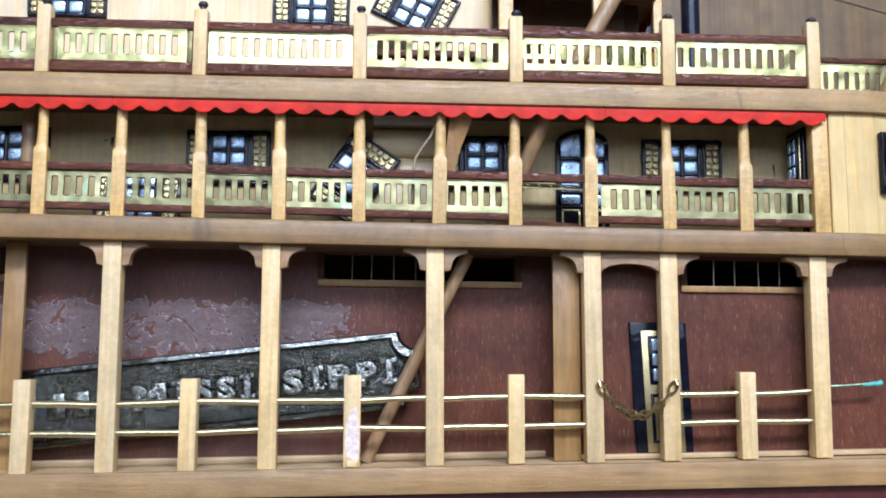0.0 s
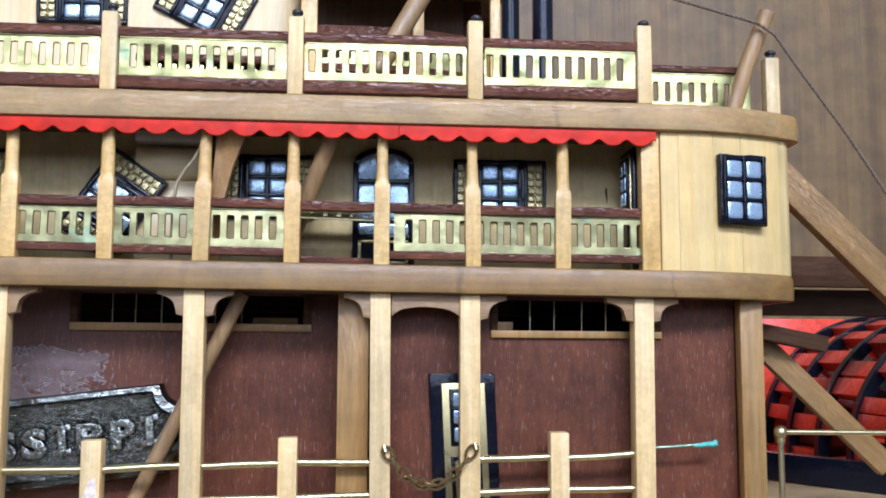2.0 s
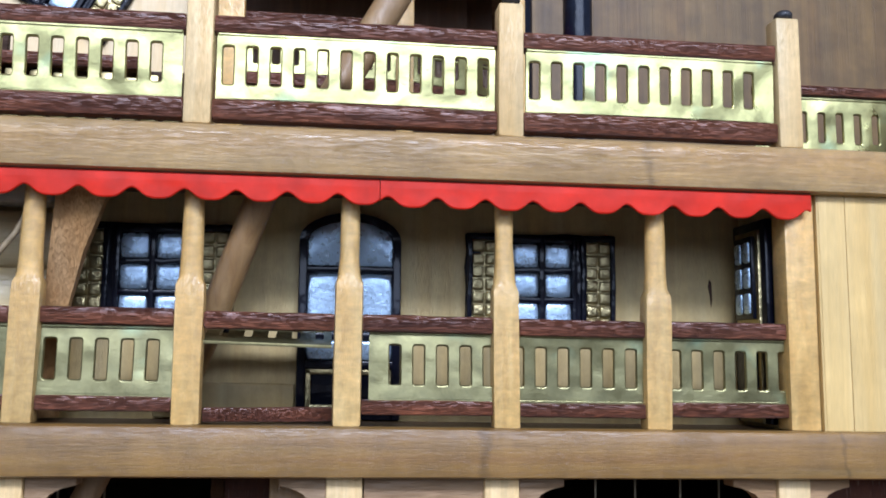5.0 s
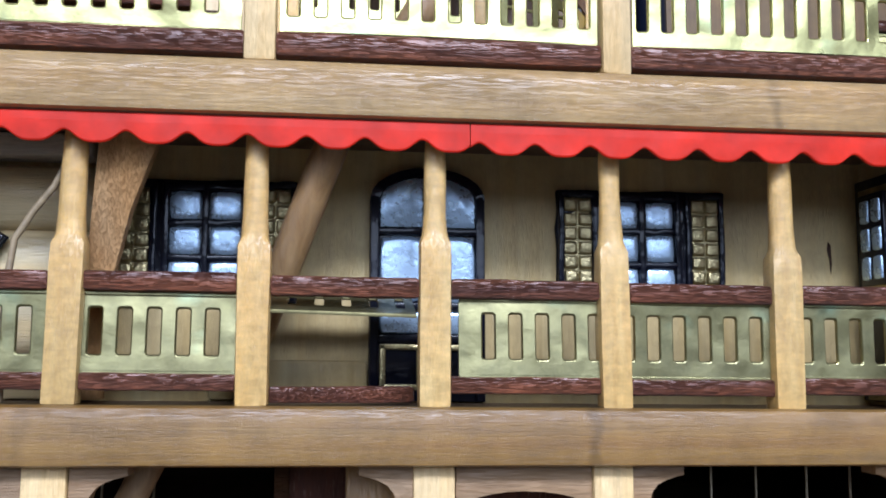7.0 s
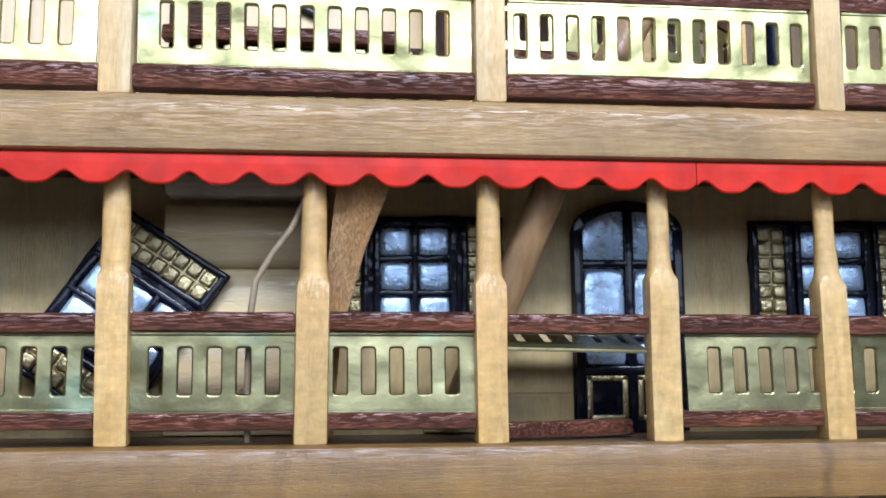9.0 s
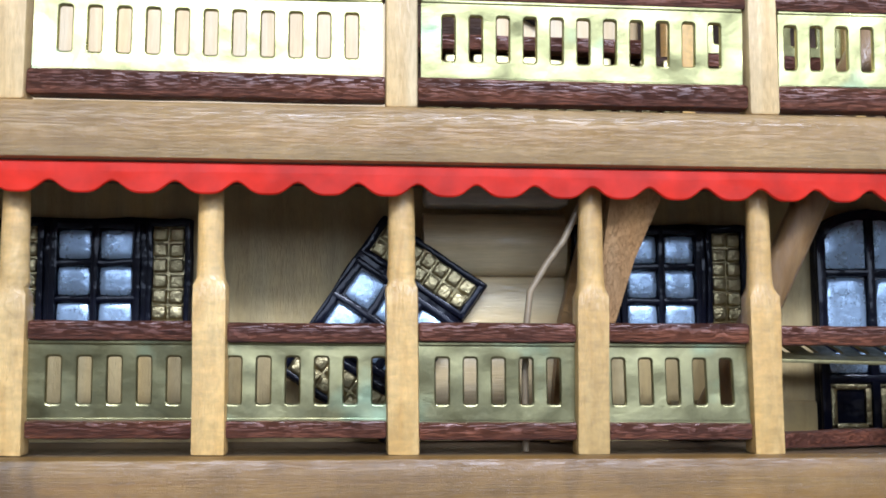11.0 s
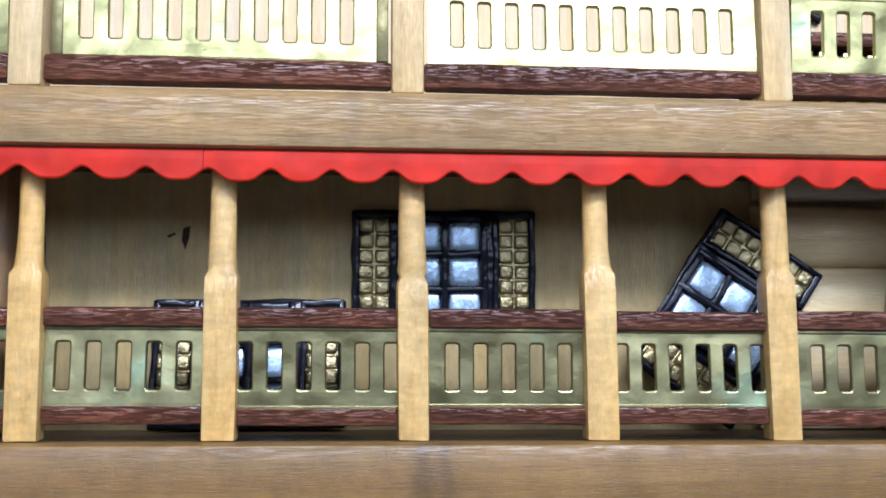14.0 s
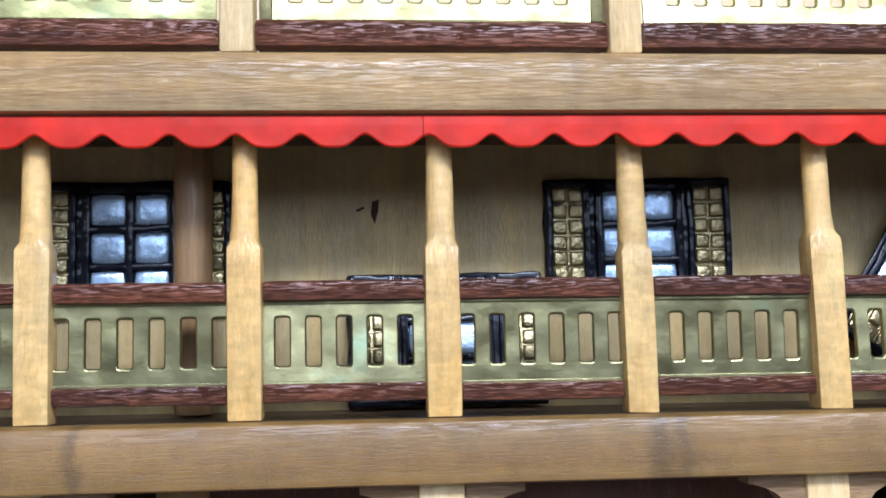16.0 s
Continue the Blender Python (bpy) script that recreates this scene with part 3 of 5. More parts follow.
structure("baseboard_lower", box(-110, 33.5, 10.7, 12.15, 36.05, 37.3, 0.2), DECK_WOOD, "pale strip of wood along the foot of the wall", "baseboard")
structure("baseboard_aft", box(39.2, 100.0, 4.4, 6.15, 36.05, 37.0, 0.2), DECK_WOOD, "pale strip of wood along the foot of the wall", "baseboard")

# middle deck
structure("middle_wall", box(XL, 84.2, 11.1, 12.5, 79.6, 102.6, 0), CABIN_WOOD, "tan planked wall of the middle deck cabin", "cabin wall", False)
structure("middle_wall_end", box(83.6, 84.6, 2.7, 11.05, 79.7, 102.5, 0), CABIN_WOOD, "tan end wall of the middle deck gallery", "cabin wall", False)


def stern_cabin():
    """Pale wall of the stern cabin that falls back and turns the corner."""
    pts = stern_line(86.3, -0.55, 111.0, 3.0) + [(111.0, 108)]
    rows = [[(x, y, 79.75), (x, y, 102.1), (x - (1.2 if x > 105 else 0), y + 1.2, 102.1), (x - (1.2 if x > 105 else 0), y + 1.2, 79.75)] for x, y in pts]
    return loft(rows)


def stern_plank(xa, xb, proud):
    rows = []
    for k in range(6):
        x = xa + (xb - xa) * k / 5
        y = -0.55 + stern_set_back(x)
        rows.append([(x, y - proud, 79.8), (x, y - proud, 102.05), (x, y + 0.2, 102.05), (x, y + 0.2, 79.8)])
    return loft(rows)


stern = structure("stern_cabin_wall", stern_cabin(), STERN_WOOD, "pale cream planked wall of the stern cabin with a rounded corner", "cabin wall")
for k, (xa, xb) in enumerate(((86.5, 89.2), (89.3, 95.2), (95.3, 100.3), (100.4, 108.0))):
    part("plank", stern_plank(xa, xb, 0.07 + 0.03 * (k % 2)), STERN_WOOD, stern)
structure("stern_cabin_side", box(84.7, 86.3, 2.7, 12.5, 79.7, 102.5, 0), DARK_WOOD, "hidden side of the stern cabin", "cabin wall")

# upper deck cabin with a rounded end


def upper_cabin():
    xr, r, front = 25.2, 6.0, 22.3
    pts = [(XL, front)] + [(xr - r + r * math.sin(i * math.pi / 16), front + r - r * math.cos(i * math.pi / 16)) for i in range(9)] + [(xr, 96), (XL, 96)]
    return loft([[(x, y, 106.4) for x, y in pts], [(x, y, 150) for x, y in pts]])


structure("upper_cabin_wall", upper_cabin(), PALE_WOOD, "pale cream planked wall of the upper deck cabin with a rounded end", "cabin wall")

# ---- lower deck fittings ----
SLOT_LABEL = "narrow slot window with thin upright bars under the deck"


def slot_window(name, x0, x1, y, z0, z1, bars):
    ob = thing(name, (x0 + x1) / 2, y, z0, SLOT_LABEL, "window")
    ob["kind"] = "structure"
    part("window_sill", box(x0 - 1.2, x1 + 1.4, y - 0.7, y - 0.02, z0 - 1.3, z0 - 0.02, 0.1), PILLAR_WOOD, ob, "brown wooden sill")
    part("window_frame", box(x1 + 0.02, x1 + 1.3, y - 0.6, y - 0.02, z0, z1, 0.08), DARK_BEAM_WOOD, ob)
    part("window_frame", box(x0 - 1.2, x0 - 0.02, y - 0.6, y - 0.02, z0, z1, 0.08), DARK_BEAM_WOOD, ob)
    for x in bars:
        part("bar", tube([(x, y + 0.5, z0), (x + 0.05, y + 0.5, z1 + 0.5)], 0.12, 6), BAR_METAL, ob)
    return ob


slot_window("window_1", -9.4, 27.8, 12.2, 70.2, 75.0, (-4.0, -0.2, 4.1, 8.4, 13.0, 17.4))
slot_window("window_2", 60.2, 86.5, 6.2, 69.4, 74.8, (65.7, 69.8, 74.5, 78.6, 83.0))
slot_window("window_3", -98, -67.5, 12.2, 70.2, 75.0, (-93, -88, -83, -78, -73))

POST_X = (-75.5, -46.4, -18.1, 11.7, 40.75, 55.0, 83.2)


def bracket_outline(side):
    """A small carved knee under the deck beam; side -1 or 1."""
    pts = [(1.62, 75.2), (5.9, 75.2), (5.9, 74.4), (5.0, 74.2)]
    pts += [(5.0 - 2.1 * math.sin(a), 72.1 + 2.1 * math.cos(a)) for a in (0.3, 0.7, 1.1, 1.5)]
    pts += [(2.9, 71.3), (1.62, 71.0)]
    return [(side * x, z) for x, z in (pts if side > 0 else pts[::-1])]


def lower_post(x, sides):
    ob = thing("deck_post", x, 1.6, 36.05, "tall square pale wooden post with carved brackets on the lower deck", "post", "posts of the lower deck")
    tilt = rnd.uniform(-0.25, 0.25)
    bm = box(x - 1.62, x + 1.62, 0.0, 3.1, 36.05, 75.2, 0.16)
    for v in bm.verts:
        v.co.x += tilt * (v.co.z - 55) / 40
    part("post", ragged(bm, 0.05, x), STAKE_WOOD, ob)
    for s in sides:
        part("bracket", prism([(x + a, z) for a, z in bracket_outline(s)], 0.35, 2.5, 0.1), BRACKET_WOOD, ob, "brown carved knee bracket")
    return ob


for x in POST_X:
    lower_post(x, (-1,) if x == 40.75 else (1,) if x == 55.0 else (-1, 1))

arch = [(42.4, 75.2), (53.35, 75.2), (53.35, 71.4)] + [(47.9 + 5.4 * math.cos(a), 71.4 + 1.7 * math.sin(a)) for a in [math.pi * k / 12 for k in range(1, 12)]] + [(42.4, 71.4)]
ob = thing("door_arch", 48.3, 1.4, 71.4, "brown arched wooden board between two posts above the door", "arch")
part("board", prism(arch, 0.5, 2.3, 0.1), BRACKET_WOOD, ob)

STAKES = ((-90.5, 50.8), (-61.1, 51.0), (-32.1, 51.3), (-3.1, 52.0), (26.5, 52.3), (69.3, 52.9))


def stake(x, top):
    ob = thing("rail_stake", x, 1.5, 36.05, "short square pale wooden stake of the lower railing", "post", "railing stakes of the lower deck")
    zt = top - 0.019 * (x - 12)
    part("stake", ragged(box(x - 1.5, x + 1.5, 0.05, 2.95, 36.05, zt, 0.22), 0.06, x), STAKE_WOOD, ob)


for x, top in STAKES:
    stake(x, top)
ob = thing("paint_chip", -3.1, 0.02, 36.1, "whitish peeled patch on a wooden stake", "chip")
part("patch", prism([(-4.0, 38.0), (-2.0, 36.9), (-1.75, 39.5), (-1.8, 43.0), (-2.3, 46.8), (-3.3, 46.2), (-4.1, 43.5), (-4.3, 40.5)], -0.04, 0.15), CHIP_WHITE, ob)

ob = thing("wood_chip", -2.6, -0.6, 36.1, "small splintered wood chip at the foot of a stake", "chip")
part("chip", ragged(box(-4.0, -1.9, -0.95, -0.1, 36.1, 37.5, 0.25), 0.3, 8), STAKE_WOOD, ob)

stops = sorted([*POST_X, *(s[0] for s in STAKES)])
for a, c in zip(stops, stops[1:]):
    if (a, c) == (40.75, 55.0):
        continue
    for z in (47.9, 42.7):
        ob = thing("brass_rail", (a + c) / 2, 1.5, z, "thin brass rod strung between the posts of the lower deck", "railing", "brass rails of the lower deck")
        j = rnd.uniform(-0.22, 0.22)
        part("rod", tube([(a + 1.3, 1.5, z + j), ((a + c) / 2, 1.45, z + rnd.uniform(-.1, .1)), (c - 1.3, 1.5, z - j)], 0.6, 10), ROD_BRASS, ob)

ob = thing("brass_rail", 84.9, 2.2, 49.3, "thin tarnished brass rod with a green corroded end", "railing")
part("rod", ragged(tube([(84.9, 2.2, 48.9), (88, 2.1, 49.0), (92.2, 2.0, 49.2)], 0.24, 8), 0.06, 5), GREEN_ROD, ob, "greenish tarnished rod")
part("corroded_end", ragged(tube([(91.6, 2.0, 49.15), (92.8, 2.0, 49.2), (94.0, 2.0, 49.35), (94.8, 2.0, 49.3), (95.6, 2.0, 49.5)], 0.3, 10, 0.52), 0.22, 3), VERDIGRIS, ob, "turquoise verdigris on the rod end")

# chain across the gate
ob = thing("gate_chain", 48.4, -0.4, 45.0, "small antique brass chain hung between two posts", "chain")
CH = [(41.6 + 14.0 * k / 60, 50.0 - 5.9 * (1 - ((k / 60 - 0.5) * 2) ** 2) * 0.97) for k in range(61)]


def chain_link(cx, cz, ang, flat):
    bm, rings = bmesh.new(), []
    n = 14
    for k in range(n):
        a = 2 * math.pi * k / n
        u, w = 1.25 * math.cos(a), 0.78 * math.sin(a)
        t = Vector((-1.25 * math.sin(a), 0.78 * math.cos(a))).normalized()
        ring = []
        for j in range(6):
            b = 2 * math.pi * j / 6
            off = 0.26 * math.cos(b)
            ring.append(Vector((u + t.y * off, 0.26 * math.sin(b), w - t.x * off)))
        rings.append(ring)
    vs = [[bm.verts.new(p) for p in r] for r in rings]
    for i in range(n):
        for j in range(6):
            bm.faces.new((vs[i][j], vs[i][(j + 1) % 6], vs[(i + 1) % n][(j + 1) % 6], vs[(i + 1) % n][j]))
    turn = Matrix.Rotation(-ang, 3, "Y") @ Matrix.Rotation(radians(75 if flat else 10), 3, "X")
    for v in bm.verts:
        v.co = turn @ v.co + Vector((cx, -0.55, cz))
    return bm


for k in range(11):
    i = int(2 + k * 5.6)
    (xa, za), (xb, zb) = CH[max(i - 2, 0)], CH[min(i + 2, 60)]
    part("chain_link", chain_link(CH[i][0], CH[i][1], math.atan2(zb - za, xb - xa), k % 2), CHAIN_BRASS, ob)
for x in (41.5, 55.7):
    part("eye_bolt", tube([(x, 0.3, 50.3), (x, -0.7, 50.5), (x + 0.1, -0.9, 49.8), (x, -0.4, 49.5)], 0.3, 8), CHAIN_BRASS, ob)

# pillars
for x0, x1, y, z0, z1 in ((33.9, 38.9, 3.6, 36.05, 75.3), (-67.4, -63.6, 5.6, 36.05, 75.3)):
    ob = thing("pillar", (x0 + x1) / 2, y + 1, z0, "flat brown wooden pillar against the lower cabin wall", "pillar")
    part("board", box(x0, x1, y, y + 1.1, z0, z1, 0.15), PILLAR_WOOD, ob)
ob = thing("corner_pillar", 102.3, 2.5, 36.05, "brown wooden corner pillar at the stern of the lower cabin", "pillar")
part("board", box(100.4, 104.3, 2.9, 5.35, 36.05, 75.25, 0.15), PILLAR_WOOD, ob)

# ---- cast windows and doors ----


def pillow(x0, x1, z0, z1, y, rise):
    """A pane with rounded edges, its middle raised towards the front by rise."""
    w, h = x1 - x0, z1 - z0
    cx, cz, rings = (x0 + x1) / 2, (z0 + z1) / 2, []
    for s, d in ((1.0, 0.0), (0.95, 0.6), (0.84, 0.88), (0.6, 1.0)):
        ring = []
        for k in range(16):
            a = 2 * math.pi * k / 16
            c, q = math.cos(a), math.sin(a)
            m = (abs(c) ** 9 + abs(q) ** 9) ** (1 / 9)
            ring.append((cx + s * w / 2 * c / m, y - d * rise, cz + s * h / 2 * q / m))
        rings.append(ring)
    bm = loft(rings, caps=False)
    bm.verts.ensure_lookup_table()
    bm.faces.new([bm.verts[48 + k] for k in range(16)])
    bm.faces.new([bm.verts[k] for k in range(16)][::-1])
    return bm


def cast_window(name, shutters=True, rows=3, W=16.2, H=10.9, label="", category="window"):
    """A cast window in its own coordinates: middle at the origin, back in the plane y = 0, front towards -y."""
    ob = thing(name, 0, 0, 0, label, category, "cast windows", loose=True)
    ob.matrix_basis = Matrix()
    hw, hh = W / 2, H / 2
    cw = 4.15 if shutters else hw
    slab = box(-hw, hw, -0.55, 0, -hh, hh, 0.18)
    part("frame", lumpy(slab, 0.24, 2), BLACK_PAINT, ob, "glossy black cast frame")
    bars = bmesh.new()
    for x in ((-cw + 0.35, -cw + 1.0), (cw - 1.0, cw - 0.35), (-0.32, 0.32)):
        box(x[0], x[1], -1.0, -0.5, -hh + 0.3, hh - 0.3, 0.14, bars)
    for z in [(-hh + 0.25, -hh + 1.0), (hh - 1.0, hh - 0.25)] + [(-hh + 0.75 + (H - 1.5) * k / rows - 0.3, -hh + 0.75 + (H - 1.5) * k / rows + 0.3) for k in range(1, rows)]:
        box(-cw + 0.4, cw - 0.4, -0.95, -0.5, z[0], z[1], 0.14, bars)
    if shutters:
        for s in (-1, 1):
            a, c = sorted((s * (cw + 0.1), s * (hw - 0.1)))
            for x0, x1, z0, z1 in ((a, a + 0.55, -hh + .1, hh - .1), (c - 0.55, c, -hh + .1, hh - .1), (a, c, -hh + .1, -hh + 0.7), (a, c, hh - 0.7, hh - .1)):
                box(x0, x1, -0.95, -0.5, z0, z1, 0.14, bars)
    part("glazing_bars", lumpy(bars, 0.17, 5), BLACK_PAINT, ob, "glossy black glazing bars")
    ph = (H - 1.5) / rows
    for r in range(rows):
        for s in (-1, 1):
            x0, x1 = sorted((s * 0.36, s * (cw - 1.02)))
            z = -hh + 0.75 + ph * (r + 0.5)
            part("pane", ragged(pillow(x0, x1, z - ph / 2 + 0.29, z + ph / 2 - 0.29, -0.5, 0.3), 0.035, r + s), SILVER, ob, "silver painted pane")
    if shutters:
        n = 7
        bh = (H - 1.5) / n
        for s in (-1, 1):
            shutter = part("shutter", box(*sorted((s * (cw + 0.62), s * (hw - 0.62))), -0.62, -0.4, -hh + 0.7, hh - 0.7, 0.05), GOLD, ob, "gold painted shutter with two rows of bosses")
            xm, half = s * (cw + hw) / 2, (hw - cw) / 2 - 0.64
            for r in range(n):
                for q in (-1, 1):
                    xa, xb = sorted((xm + q * 0.06, xm + q * half))
                    z = -hh + 0.75 + bh * (r + 0.5)
                    part("boss", ragged(pillow(xa, xb, z - bh / 2 + 0.07, z + bh / 2 - 0.07, -0.62, 0.3), 0.08, r + q * 3 + s), GOLD, shutter)
    return ob


def stand(x, y, z, roll=0.0, lean=0.0, turn=0.0):
    """A pose for a cast window: middle at x, z, back at y, rolled in its plane, leaning back, turned about the upright."""
    return Matrix.Translation((x * MM, y * MM, (z + sheer(x, z)) * MM)) @ pose(0, 0, 0, 0, 0, turn) @ pose(0, 0, 0, -lean, 0, 0) @ pose(0, 0, 0, 0, -roll, 0)


first = cast_window("shuttered_window", label="cast window with silver panes, black frame and gold shutters on the tan wall")
first.matrix_basis = stand(-28.3, 11.08, 93.5)
for x in (-70.5, 21.4, 61.3, -103):
    copy_thing(first, stand(x, 11.08, 93.5))
tagged(copy_thing(first, stand(-3.7, 9.0, 89.5, roll=56, lean=3)), "cast window with gold shutters, come loose and tilted against the tan wall")
tagged(copy_thing(first, stand(-45.0, 10.0, 85.2, roll=0, lean=10)), "cast window with gold shutters, fallen off and leaning on the deck")
tagged(copy_thing(first, stand(-13.9, 22.26, 130.2)), "cast window with silver panes and gold shutters on the cream upper wall")
tagged(copy_thing(first, stand(-64.4, 22.26, 130.6)), "cast window with silver panes and gold shutters on the cream upper wall")
tagged(copy_thing(first, stand(-87.5, 22.26, 130.6)), "cast window with silver panes and gold shutters on the cream upper wall")
tagged(copy_thing(first, stand(8.2, 22.26, 129.5, roll=-27)), "cast window with gold shutters hanging askew on the cream upper wall")

small = cast_window("stern_window", shutters=False, W=8.7, H=11.8, label="small cast window with six silver panes and a black frame on the stern cabin")
part("backing", box(-4.3, 4.3, 0.0, 0.78, -5.85, 5.85, 0.1), BLACK_PAINT, small, "deep black casing")
small.matrix_basis = stand(100.1, -0.35, 92.7, turn=12)


def end_door():
    """A cast door in its own coordinates, like the windows."""
    ob = thing("gallery_door", 0, 0, 0, "dull gold door with silver panes in a black frame on the gallery end wall", "door", loose=True)
    ob.matrix_basis = stand(83.55, 6.9, 90.2, turn=-90)
    part("frame", ragged(box(-3.7, 3.7, -0.8, 0, -10.4, 10.4, 0.18), 0.09, 1), BLACK_PAINT, ob, "glossy black cast frame")
    part("leaf", ragged(box(-2.6, 2.6, -1.1, -0.7, -10.3, 9.4, 0.12), 0.05, 2), GOLD, ob, "dull gold painted leaf")
    part("pane_frame", ragged(box(-2.0, 2.0, -1.5, -1.0, 0.2, 8.8, 0.15), 0.07, 3), BLACK_PAINT, ob)
    for r in range(3):
        for xa, xb in ((-1.6, -0.25), (0.25, 1.6)):
            part("pane", pillow(xa, xb, 0.7 + 2.65 * r, 2.9 + 2.65 * r, -1.48, 0.25), SILVER, ob, "silver painted pane")
    part("panel_moulding", ragged(box(-2.0, 2.0, -1.45, -1.0, -8.8, -1.6, 0.2), 0.07, 4), BLACK_PAINT, ob, "black lower panel")


end_door()


def arched_door():
    x0, x1, z0, zs = 35.9, 46.4, 79.7, 97.6
    cx, hw = (x0 + x1) / 2, (x1 - x0) / 2
    ob = thing("arched_door", cx, 10.3, z0, "arched double door with silver panes, black frame and gold-edged panels", "door")
    ob["kind"] = "structure"

    def arc(w, top, rise):
        return [(cx + w * math.cos(a), top + rise * math.sin(a)) for a in [math.pi * k / 12 for k in range(13)]]

    part("frame", ragged(prism([(x0, z0), (x1, z0)] + arc(hw, zs, 2.9), 10.2, 11.08, 0.15), 0.08, 4), BLACK_PAINT, ob, "glossy black arched frame")
    bars = box(cx - 0.4, cx + 0.4, 9.75, 10.25, z0, zs + 2.6, 0.14)
    for z in (85.2, 88.0, 94.6):
        box(x0 + 0.7, x1 - 0.7, 9.75, 10.25, z - 0.35, z + 0.35, 0.14, bars)
    for a, c in ((x0 + .05, x0 + 0.9), (x1 - 0.9, x1 - .05)):
        box(a, c, 9.7, 10.25, z0, zs + 0.3, 0.14, bars)
    outer, inner = arc(hw - .05, zs, 2.85), arc(hw - 0.9, zs, 2.0)
    prism(outer + inner[::-1], 9.7, 10.25, 0, bars)
    part("glazing_bars", ragged(bars, 0.07, 9), BLACK_PAINT, ob, "glossy black glazing bars")
    for s in (-1, 1):
        xa, xb = sorted((cx + s * 0.45, cx + s * (hw - 0.95)))
        for za, zb in ((85.6, 87.6), (88.4, 94.2)):
            part("pane", ragged(pillow(xa, xb, za, zb, 10.2, 0.28), 0.07, za), SILVER, ob, "silver painted pane")
        top = [(xa, 95.0), (xb, 95.0)] + [(cx + s * (hw - 0.95) * math.cos(a), zs + 1.95 * math.sin(a)) for a in [math.pi / 2 * k / 6 for k in range(0, 6)]] + [(cx + s * 0.45, zs + 1.9)]
        if s < 0:
            top = [(xb, 95.0), (xa, 95.0)] + top[2:]
        part("pane", prism(top if s > 0 else top[::-1], 9.95, 10.22, 0.12), SILVER, ob, "silver painted arched pane")
        fr = box(xa, xb, 9.85, 10.25, 80.7, 81.2, 0.1)
        box(xa, xb, 9.85, 10.25, 84.2, 84.7, 0.1, fr)
        box(xa, xa + 0.55, 9.85, 10.25, 80.7, 84.7, 0.1, fr)
        box(xb - 0.55, xb, 9.85, 10.25, 80.7, 84.7, 0.1, fr)
        part("panel_moulding", fr, GOLD, ob, "gold painted moulding round the panel")


arched_door()


def lower_door():
    ob = thing("door_1", 54.7, 5.5, 37.05, "gold door with silver panes in a leaning black cast frame", "door")
    ob["kind"] = "structure"

    def lean(bm):
        for v in bm.verts:
            v.co.x -= 0.045 * (v.co.z - 37) - 0.35
        return bm

    part("door_frame", lumpy(lean(box(49.5, 60.3, 5.35, 6.18, 37.05, 61.8, 0.15)), 0.22, 3), BLACK_PAINT, ob, "glossy black cast frame")
    part("door_leaf", ragged(lean(box(51.4, 58.6, 4.85, 5.4, 37.1, 60.2, 0.15)), 0.07, 6), GOLD_LEAF, ob, "dull gold painted door leaf")
    part("pane_frame", ragged(lean(box(52.6, 57.4, 4.5, 4.9, 49.7, 59.2, 0.15)), 0.06, 1), BLACK_PAINT, ob)
    for r in range(3):
        for a, c in ((53.15, 54.8), (55.2, 56.85)):
            part("pane", lean(pillow(a, c, 50.3 + r * 2.95, 52.7 + r * 2.95, 4.48, 0.3)), SILVER, ob, "silver painted pane")
    fr = box(52.5, 57.5, 4.45, 4.9, 38.9, 39.5, 0.1)
    for bx in ((52.5, 57.5, 47.4, 48.0), (52.5, 53.1, 38.9, 48.0), (56.9, 57.5, 38.9, 48.0)):
        box(bx[0], bx[1], 4.45, 4.9, bx[2], bx[3], 0.1, fr)
    part("panel_moulding", ragged(lean(fr), 0.05, 2), BLACK_PAINT, ob, "black moulding round the lower panel")


lower_door()

# ---- pewter name plate leaning on the lower wall ----


